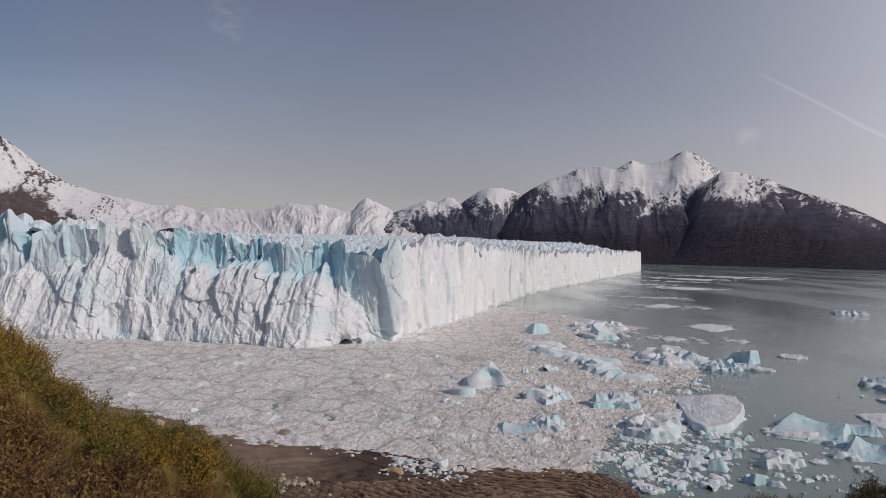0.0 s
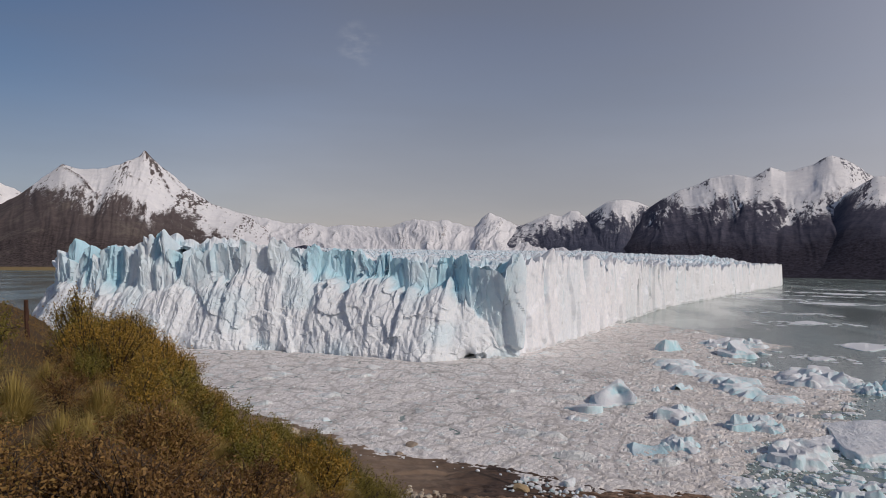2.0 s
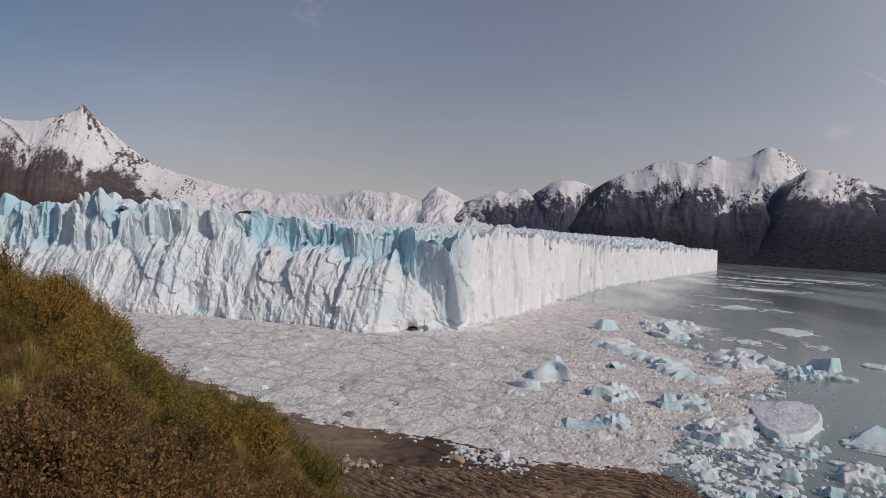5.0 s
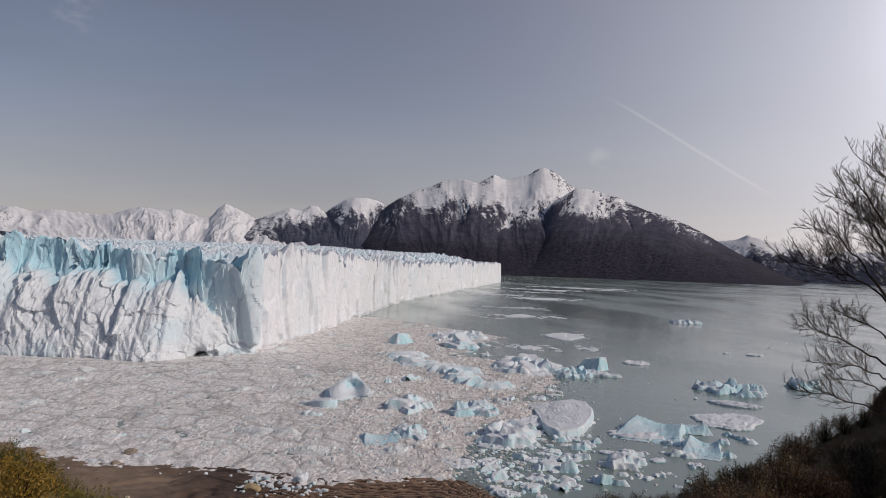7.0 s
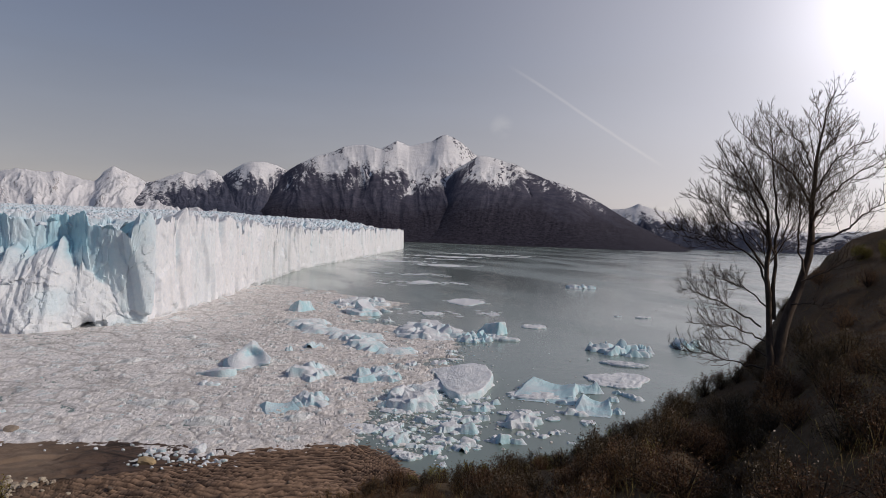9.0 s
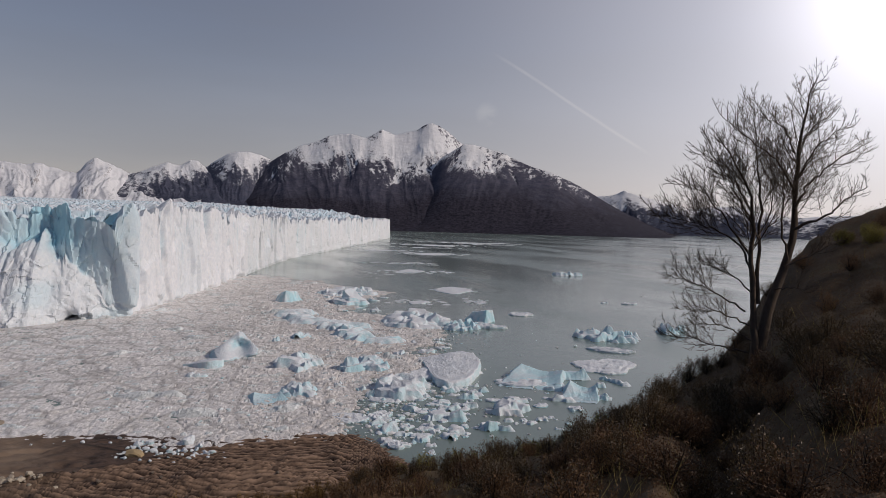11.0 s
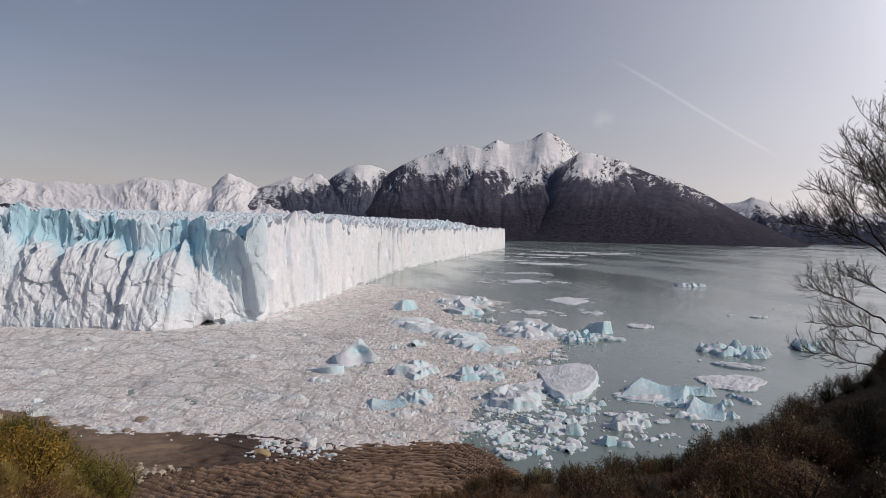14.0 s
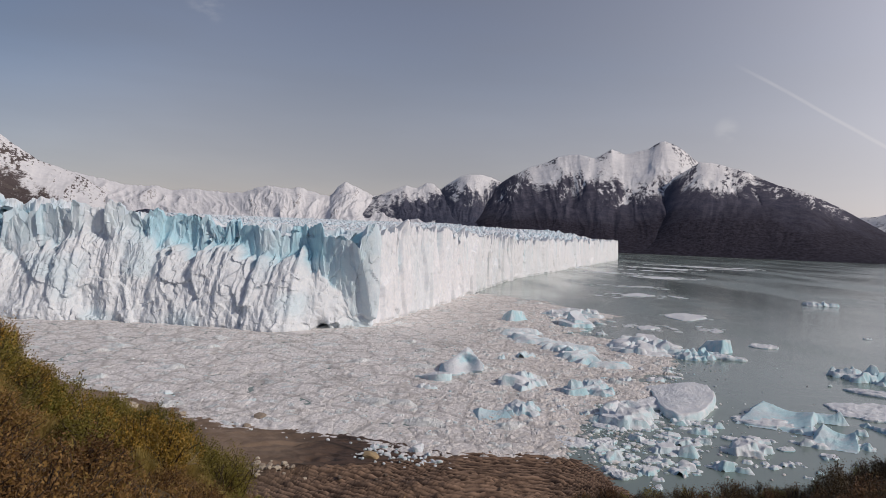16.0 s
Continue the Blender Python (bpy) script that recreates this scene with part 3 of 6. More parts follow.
def ice_front():
    near = np.arange(LENGTH[3], LENGTH[15], 0.5)
    far = np.arange(LENGTH[15], LENGTH[-1], 1.6)
    s = np.concatenate([near, far])
    nv = 104
    v = np.concatenate([np.linspace(0, 1, nv), [1.0] * 5])
    back = np.concatenate([np.zeros(nv), [1.2, 3.0, 6.0, 11.0, 18.0]])
    drop = np.concatenate([np.zeros(nv), [0.2, 1.0, 3.0, 6.0, 10.0]])
    S, V = np.meshgrid(s, v, indexing="xy")
    B, Dp = np.repeat(back[:, None], len(s), 1), np.repeat(drop[:, None], len(s), 1)
    x, y, nx, ny = front_at(S)
    az = np.degrees(np.arctan2(x, y))
    top = np.interp(az, *np.array(CREST).T)
    side = smooth(CORNER - 4, CORNER + 12, S)              # 0 on the broken front, 1 along the smooth side face
    mid = smooth(-21, -18, az) * (1 - smooth(-8.5, -5.5, az))                # the recessed blue wall behind a broken apron
    wild = smooth(-22, -25, az)                            # tall broken pinnacles
    Sw = S + 14 * fbm(S / 50, 0 * S, 2, 3) + (V - 0.5) * 7 * (vnoise(S / 40, 0 * S, 8) - 0.5) + 1.2 * fbm(S / 9, V * 3, 5, 3)
    # the crest: blocks that stand side by side, notches between them
    _, gap, rid, ox, _ = cells(Sw / 12.0, 0 * Sw + 0.5, 21, 0.95)
    _, gapc, ridc, oxc, _ = cells(Sw / 30.0, 0 * Sw + 0.5, 33, 0.95)
    _, gapt, ridt, oxt, _ = cells(S / (3.4 + 0.8 * side), 0 * S + 0.5, 39, 0.95)
    Su = S + 9 * fbm(S / 60, 0 * S, 45, 2)
    _, gapu, ridu, oxu, _ = cells(Su / (15.0 + 9 * smooth(CORNER + 250, CORNER + 700, S)), 0 * S + 0.5, 43, 0.98)
    tooth = np.where(oxu > 0, 1 - 1.5 * oxu, 1 + 3.4 * oxu) * (0.35 + 0.9 * ridu)
    crest = top + side * (5.5 * tooth - 2.6 + 2.2 * fbm(S / 70, 0 * S, 47, 2))
    crest = crest + (1 - side) * ((rid - 0.5) * (6 + 6 * wild) + (ridc - 0.5) * (5 + 9 * wild) - (3 + 4 * wild) * np.clip(1 - gap * 3, 0, 1) + (ox * (rid - 0.5) * 8) * (1 + wild))
    crest = crest + (ridt - 0.5) * 1.5 - np.abs(oxt) * (1.4 + 0.8 * side) + 0.6 * fbm(S / 1.6, 0 * S, 41, 3)
    Z = crest * V
    # a broken apron of ice low on the front, with lumpy peaks
    apron = np.interp(az + 0.45 * fbm(S / 9, 0 * S, 12, 3), *np.array(APRON).T) + (4.0 * fbm(S / 7, 0 * S, 13, 4, 0.6) + 8 * fbm(S / 22, 0 * S, 14, 2) * smooth(-20, -24, az)) * (1 - side)
    apron = np.clip(apron, 4, 50)
    width = (8 + 0.36 * apron + 5 * fbm(S / 45, 0 * S, 15, 2) + 4 * mid) * (1 - 0.9 * side) * (1 - 0.75 * smooth(-11, -6.5, az))
    t = np.clip(Z / apron, 0, 1)
    low = 1 - smooth(0.93, 1.01, Z / apron + 0.10 * fbm(S / 4, Z / 5, 18, 3) * (1 - side))
    up = 1 - low
    out = 0.85 * width * (1 - t ** 1.5) + 2.0 * low * (1 - side)
    # the wall drawn back behind the apron, broad bays and buttresses, a pillar at the corner
    butt = ridged((S + 8 * fbm(S / 40, Z / 50, 16, 2)) / 42, V * 0.3, 17, 2, 0.5)
    out = out + (butt - 0.6) * 6 * (1 - side) * (0.6 + 0.4 * up) - 6 * mid * up
    edge = CORNER - 7 + 7 * (1 - V)
    out = out + (1 - side) * (0.15 + 0.85 * up) * (smooth(edge - 32, edge - 4, S) * 5 + 5.5 * smooth(edge - 1.6, edge, S) - 5.5 * smooth(CORNER, CORNER + 12, S))
    # flat broken faces, coarse to fine: tall upright ones above, crumbled ones on the apron
    tone = 0.0
    for size, tall, amp, lean, sd in ((19, 70, 4.6, 0.0, 211), (8, 30, 1.9, 0.05, 221), (3.6, 12, 0.8, 0.1, 231)):
        h, q = facets_on(S, Z, size, tall, sd, 0.35, lean)
        out = out + (1 - side) * (0.12 + 0.88 * up) * amp * h
        tone = tone + (0.5, 0.3, 0.2)[(sd - 211) // 10] * q
    for size, tall, amp, lean, sd in ((24, 30, 2.6, 0.25, 241), (10, 13, 1.35, 0.3, 251), (4.6, 6.5, 0.7, 0.3, 261), (2.2, 3.4, 0.4, 0.3, 271)):
        h, q = facets_on(S, Z, size, tall, sd, 0.7, lean)
        out = out + (1 - side) * (low + 0.15 * up) * amp * h
    out = out + (1 - side) * (low + 0.2) * (1.0 * fbm(S / 14, Z / 12, 53, 5, 0.62) + 0.8 * (ridged((S + 0.4 * Z) / 5, Z / 9, 55, 4, 0.6) - 0.55))
    # the sunlit side: long upright panels, slots under the notches, short slanting cracks
    for size, tall, amp, sd in ((26, 90, 3.2, 281), (11, 40, 1.3, 291), (4.5, 14, 0.55, 301), (2.0, 5.0, 0.22, 311)):
        h, q = facets_on(S, Z, size, tall, sd, 0.4, 0.08)
        out = out + side * amp * h
    slot = np.clip(1 - np.abs(oxu + 0.33) * 9, 0, 1) * (ridu > 0.3) * smooth(0.35, 0.95, V + 0.45 * (ridu - 0.5))
    out = out - side * 3.0 * slot
    _, gapk, ridk, _, _ = cells((S + 4 * fbm(S / 8, Z / 12, 67, 3) + 0.35 * Z) / 13, Z / 24, 66, 0.95)
    crackk = np.clip(1 - gapk * 20, 0, 1) * (ridk > 0.55)
    out = out - side * 1.3 * crackk
    out = out + side * (1.6 * fbm(S / 28, Z / 60, 63, 3) + 0.35 * fbm(S / 3, Z / 7, 64, 4))
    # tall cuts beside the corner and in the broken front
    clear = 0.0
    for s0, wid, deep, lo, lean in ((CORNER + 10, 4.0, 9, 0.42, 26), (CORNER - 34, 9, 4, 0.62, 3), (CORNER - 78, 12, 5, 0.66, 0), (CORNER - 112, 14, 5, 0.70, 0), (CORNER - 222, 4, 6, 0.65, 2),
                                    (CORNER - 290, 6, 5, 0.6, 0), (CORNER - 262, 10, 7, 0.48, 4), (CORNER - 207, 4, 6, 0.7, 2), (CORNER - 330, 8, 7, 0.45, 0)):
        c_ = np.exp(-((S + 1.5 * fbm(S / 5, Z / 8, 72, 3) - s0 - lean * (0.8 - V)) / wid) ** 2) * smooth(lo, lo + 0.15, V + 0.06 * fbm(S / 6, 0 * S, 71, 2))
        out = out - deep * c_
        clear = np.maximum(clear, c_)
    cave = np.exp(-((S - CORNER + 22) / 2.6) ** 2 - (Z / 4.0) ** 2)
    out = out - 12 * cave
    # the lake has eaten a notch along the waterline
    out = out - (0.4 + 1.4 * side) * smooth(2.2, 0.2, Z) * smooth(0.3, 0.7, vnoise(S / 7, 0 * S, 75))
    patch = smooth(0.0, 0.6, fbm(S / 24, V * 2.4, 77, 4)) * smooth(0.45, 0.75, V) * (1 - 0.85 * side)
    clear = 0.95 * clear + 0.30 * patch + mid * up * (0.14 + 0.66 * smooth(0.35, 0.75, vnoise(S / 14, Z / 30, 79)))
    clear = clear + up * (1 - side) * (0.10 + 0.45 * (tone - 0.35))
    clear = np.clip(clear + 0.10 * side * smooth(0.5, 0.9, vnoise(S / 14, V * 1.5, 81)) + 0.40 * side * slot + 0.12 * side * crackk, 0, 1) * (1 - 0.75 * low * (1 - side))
    # front tinted pale blue all over, standing in for light scattered inside the ice
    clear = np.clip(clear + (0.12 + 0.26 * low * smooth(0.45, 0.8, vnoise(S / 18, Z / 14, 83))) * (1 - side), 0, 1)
    for _ in range(2):                                     # worn edges on the smooth side face
        p_ = np.pad(out, ((0, 0), (1, 1)), mode="edge")
        out = out + (0.08 + 0.42 * side) * ((p_[:, :-2] + p_[:, 2:]) / 2 - out)
        p_ = np.pad(out, ((1, 1), (0, 0)), mode="edge")
        out = out + (0.08 + 0.42 * side) * ((p_[:-2] + p_[2:]) / 2 - out)
    out = out * smooth(0, 0.03, 1.03 - np.minimum(V, 1)) - B
    Z = Z - Dp + np.where(B > 0, 1.5 * fbm(S / 3, B / 2, 91, 3), 0)
    Z = np.where(V == 0, -2.0, Z)
    X, Y = x + nx * out, y + ny * out
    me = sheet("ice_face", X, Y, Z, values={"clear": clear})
    me.set_sharp_from_angle(angle=radians(16))
    return me


def inside_front(x, y):
    """How far a point lies behind the ice front, in metres (outside: negative)."""
    best, sign = np.full(x.shape, 1e9), np.full(x.shape, 1.0)
    line = np.vstack([[(-2400, 4600)], FRONT, [(60, 4700)]])
    for (ax, ay), (bx, by) in zip(line[:-1], line[1:]):
        dx, dy = bx - ax, by - ay
        t = np.clip(((x - ax) * dx + (y - ay) * dy) / (dx * dx + dy * dy), 0, 1)
        d = np.hypot(x - ax - t * dx, y - ay - t * dy)
        left = (dx * (y - ay) - dy * (x - ax)) > 0
        near = d < best
        best, sign = np.where(near, d, best), np.where(near, np.where(left, 1.0, -1.0), sign)
    return best * sign


def ice_top():
    az = np.arange(-46, 18, 0.1)
    r = np.geomspace(385, 3900, 340)
    AZ, Rg = np.meshgrid(az, r)
    X, Y = polar(AZ, Rg)
    depth = inside_front(X, Y)
    crest = np.interp(AZ, *np.array(CREST).T)
    base = crest - 4 + np.clip(depth, 0, 60) * 0.02 + (49 - crest) * smooth(20, 250, depth)
    base = base + depth * 0.003 + 52 * smooth(600, 3500, Rg) * smooth(20, 160, depth)
    amp = 9.5 - 5.5 * smooth(150, 900, depth) - 2.0 * smooth(1200, 2600, depth)
    wx, wy = X + 6 * fbm(X / 40, Y / 40, 5, 2), Y + 6 * fbm(X / 40, Y / 40, 6, 2)
    f1, gap, rid, ox, oy = cells(wx / 13, wy / 9, 101, 0.95)
    rough = (rid - 0.5) * 1.2 - np.clip(1 - gap * 3, 0, 1) * 0.9 + 0.8 * (ridged(X / 6, Y / 6, 111, 4) - 0.55) + (0.4 - f1)
    Z = base + amp * rough * 0.62
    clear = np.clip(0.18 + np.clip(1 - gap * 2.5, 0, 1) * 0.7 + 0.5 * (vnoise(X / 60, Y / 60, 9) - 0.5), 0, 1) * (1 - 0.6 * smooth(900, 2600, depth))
    return sheet("ice_surface", X, Y, Z, keep=depth > 8, values={"clear": clear}, flat=True)


glacier = thing("glacier", -28, 386, 0, "white and blue glacier front with jagged seracs ending in the lake", "glacier", kind="structure")
glacier.location = (0, 0, 0)
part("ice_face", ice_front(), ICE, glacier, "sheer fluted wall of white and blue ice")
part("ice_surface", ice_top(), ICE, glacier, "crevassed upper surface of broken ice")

def outcrop():
    v, f = ball(4)
    v = v * (1 + 0.25 * fbm(v[:, 0] * 2 + 5, v[:, 1] * 2 + v[:, 2], 191, 4))[:, None] * (38, 30, 13)
    me = raw_mesh("rock_outcrop", v, f, True)
    me.materials.append(DISTANT)
    ob = new("rock_outcrop", me)
    ob.location = (*polar(-20.9, 2500.0), 86)
    tagged(ob, "dark bare rock standing out of the glacier ice", "rock")


# ---- the near hillside and the shore ----
HILL = [(-180, 7, 45, 700), (-140, 5, 45, 700), (-100, 1, 50, 600), (-75, -2.0, 55, 480), (-46, -2.7, 55, 430), (-43, -2.8, 52, 420), (-41, -3.3, 48, 415), (-39, -5.0, 40, 410), (-35, -7.0, 24, 380), (-31.8, -9.0, 23, 330),
        (-30, -11.0, 24, 305), (-26.7, -13.2, 26, 262), (-22, -14.8, 28, 229), (-19, -15.8, 28, 214), (-16.5, -18.6, 26, 201), (-15, -20.5, 24, 195), (-8, -22.2, 21, 180), (-2, -22.7, 20, 173),
        (2.4, -22.9, 20, 167), (8, -22.6, 21, 167), (11.2, -22.0, 22, 169), (14.0, -20.8, 24, 164), (16.0, -20.2, 25, 152), (20, -19.7, 27, 132), (26.5, -18.7, 28, 115), (31.4, -16.8, 27, 105), (36.8, -13.6, 26, 100), (40, -11.2, 26, 100), (42.5, -8.6, 27, 100),
        (44, -5.5, 31, 105), (45.5, -2.5, 36, 110), (47.8, 0.0, 40, 130), (50.7, 1.6, 42, 160), (60, 5, 42, 300), (90, 9, 45, 600), (135, 9, 45, 700), (180, 7, 45, 700)]
HA = np.arange(-180, 180.1, 0.25)
_k = np.exp(-np.linspace(-2.5, 2.5, 17) ** 2 / 2)
HE, HR, HS = [np.convolve(np.pad(np.interp(HA, *np.array(HILL, float).T[[0, i]]), 8, mode="edge"), _k / _k.sum(), "valid") for i in (1, 2, 3)]


def hill_z(az, r):
    """The ground's height over the lake on a bearing, at a distance from the eye's foot."""
    az = (np.asarray(az, float) + 180) % 360 - 180
    el, re, rs = np.interp(az, HA, HE), np.interp(az, HA, HR), np.interp(az, HA, HS)
    ze = EYE + re * np.tan(np.radians(el))
    z0 = EYE - 1.7
    near = z0 + (ze - z0) * np.clip(r / re, 0, 1) ** 1.1 - 1.7 * smooth(37, 43, az) * smooth(75, 55, az) * np.sin(np.clip(r / re, 0, 1) * math.pi)
    plat = np.minimum(8.0, 0.075 * np.clip(rs - r, -40, 200) + 0.35)
    fall = ze - np.maximum(0, r - re) * (0.55 + 0.5 * smooth(0, 25, r - re))
    back = ze + (r - re) * 0.25
    z = np.where(r < re, near, np.maximum(fall, plat))
    up = smooth(70, 110, np.abs(az + 8))
    return z * (1 - up) + np.where(r < re, near, np.maximum(back, plat)) * up


def strata(x, y):
    """Beds of rock: place within a bed, the groove between two beds, a random tone for each."""
    az, r = np.degrees(np.arctan2(x, y)), np.hypot(x, y)
    q = (r - np.interp(az, HA, HS)) / 2.5 + 0.09 * x + 0.8 * fbm(x / 26, y / 16, 141, 3) + 0.25 * fbm(x / 5, y / 4, 143, 2)
    f = q - np.floor(q)
    groove = smooth(0.14, 0.02, f) + smooth(0.90, 0.98, f)
    return f, groove, lattice(np.floor(q), 0 * q, 153)


def bedded(x, y):
    return smooth(-4, 4, x - (6 + (y - 163) * 1.6) + 3 * fbm(x / 8, y / 8, 149, 3))


def ground_z(x, y):
    az, r = np.degrees(np.arctan2(x, y)), np.hypot(x, y)
    z = hill_z(az, r)
    near = smooth(2.5, 7, r)
    z = z + near * (0.22 * fbm(x / 2.5, y / 2.5, 131, 3) + 0.12 * fbm(x / 0.7, y / 0.7, 135, 3))
    shelf = smooth(70, 110, r) * smooth(-0.5, 1.2, z)
    # tilted beds of rock that break off in small scarps, a smoother slab to the left
    beds = bedded(x, y)
    saw, deep, _ = strata(x, y)
    z = z + shelf * beds * ((0.5 + 1.3 * vnoise(x / 14, y / 9, 155)) * (1.7 * (saw - 0.5) - 1.0 * deep) + 0.16 * fbm(x / 2.2, y / 1.4, 151, 3))
    z = z + shelf * (1 - 0.5 * beds) * (0.5 * fbm(x / 9, y / 6, 145, 5)) - shelf * (1 - beds) * 0.6 * smooth(0.10, 0.0, np.abs(fbm(x / 17, y / 11, 147, 3)))
    return z


def ground_at(x, y):
    return float(ground_z(np.array([x]), np.array([y]))[0])


def hillside():
    az = np.concatenate([np.arange(-180, -50, 2.0), np.arange(-50, -22, 0.3), np.arange(-22, 22, 0.22), np.arange(22, 58, 0.4), np.arange(58, 180, 2.0)])
    r = np.concatenate([[0.0], np.geomspace(1.2, 60, 110), np.geomspace(62, 116, 20), np.geomspace(117, 205, 210), np.geomspace(207, 300, 40), np.geomspace(306, 720, 30)])
    AZ, Rg = np.meshgrid(az, r)
    X, Y = polar(AZ, Rg)
    Z = ground_z(X, Y)
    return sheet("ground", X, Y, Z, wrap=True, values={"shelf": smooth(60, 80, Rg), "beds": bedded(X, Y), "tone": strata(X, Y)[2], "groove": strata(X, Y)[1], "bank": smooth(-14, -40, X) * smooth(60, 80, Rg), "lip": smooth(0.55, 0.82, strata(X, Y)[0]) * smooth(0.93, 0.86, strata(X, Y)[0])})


def make_ground():
    m = Mat("hillside_ground", 0.92, 0, 0.15)
    a = m.noise(0.25, 6, 0.65)
    b = m.noise(5.0, 5, 0.7)
    c = m.ramp(a, (0.3, (0.055, 0.038, 0.026)), (0.5, (0.095, 0.064, 0.038)), (0.7, (0.08, 0.068, 0.032)))
    c = m.mix(m.span(b, 0.4, 0.75, 0, 0.6), c, (0.11, 0.085, 0.05))
    fine = m.noise(1.1, 6, 0.7)
    slab = m.ramp(m.noise(0.16, 5, 0.65), (0.3, (0.058, 0.043, 0.039)), (0.55, (0.110, 0.075, 0.059)), (0.75, (0.074, 0.057, 0.052)))
    slab = m.mix(m.span(m.noise(0.35, 5, 0.7, m.scaled(0.5, 1.6, 1, 15)), 0.56, 0.62, 0, 0.7), slab, (0.035, 0.033, 0.034))
    band = m.noise(0.5, 5, 0.7, m.scaled(0.12, 1.0, 1.6, 17))
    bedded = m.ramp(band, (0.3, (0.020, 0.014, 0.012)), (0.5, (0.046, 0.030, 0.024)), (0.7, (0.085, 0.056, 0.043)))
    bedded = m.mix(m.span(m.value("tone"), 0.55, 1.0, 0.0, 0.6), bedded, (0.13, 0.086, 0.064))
    # shade in the grooves between beds, painted near-black
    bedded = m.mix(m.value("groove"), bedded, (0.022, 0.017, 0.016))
    # upper edges of the beds painted pale, as highlights on the ledges
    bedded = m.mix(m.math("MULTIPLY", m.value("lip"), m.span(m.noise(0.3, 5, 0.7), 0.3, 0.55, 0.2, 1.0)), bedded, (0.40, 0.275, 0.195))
    crack = m.span(m.voronoi(0.085, "DISTANCE_TO_EDGE", m.scaled(0.6, 1.2, 1, 25)), 0.0, 0.035, 0.85, 0.0)
    slab = m.mix(crack, slab, (0.028, 0.024, 0.023))
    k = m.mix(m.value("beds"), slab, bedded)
    k = m.mix(m.span(fine, 0.4, 0.8, 0.0, 0.35), k, (0.045, 0.038, 0.034))
    soil = m.ramp(m.noise(0.12, 6, 0.7), (0.3, (0.17, 0.122, 0.088)), (0.7, (0.33, 0.25, 0.185)))
    k = m.mix(m.math("MULTIPLY", m.value("bank"), 0.85), k, soil)
    m.color(m.mix(m.value("shelf"), c, k))
    m.bump(b, 0.7, 0.06)
    m.bump(fine, 0.6, 0.25)
    return m.mat


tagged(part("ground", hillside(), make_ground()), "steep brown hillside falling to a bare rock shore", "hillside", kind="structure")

# ---- brash ice on the water ----
EDGE = np.array([(-700, 900), (-420, 560), (-60, 420), (20, 600), (50, 640), (80, 612), (100, 566), (131, 484), (100, 410), (84, 388), (130, 350), (118, 292), (94, 274), (80, 236), (60, 211), (53, 186), (44, 166), (38, 147), (29, 130), (-60, 130), (-260, 240), (-500, 560)], float)


def in_poly(x, y, poly):
    """Distance inside a closed outline (outside: negative)."""
    best, inside = np.full(x.shape, 1e9), np.zeros(x.shape, bool)
    for (ax, ay), (bx, by) in zip(poly, np.roll(poly, -1, 0)):
        dx, dy = bx - ax, by - ay
        t = np.clip(((x - ax) * dx + (y - ay) * dy) / (dx * dx + dy * dy), 0, 1)
        best = np.minimum(best, np.hypot(x - ax - t * dx, y - ay - t * dy))
        cross = ((ay > y) != (by > y)) & (x < (bx - ax) * (y - ay) / (by - ay + 1e-12) + ax)
        inside ^= cross
    return np.where(inside, best, -best)


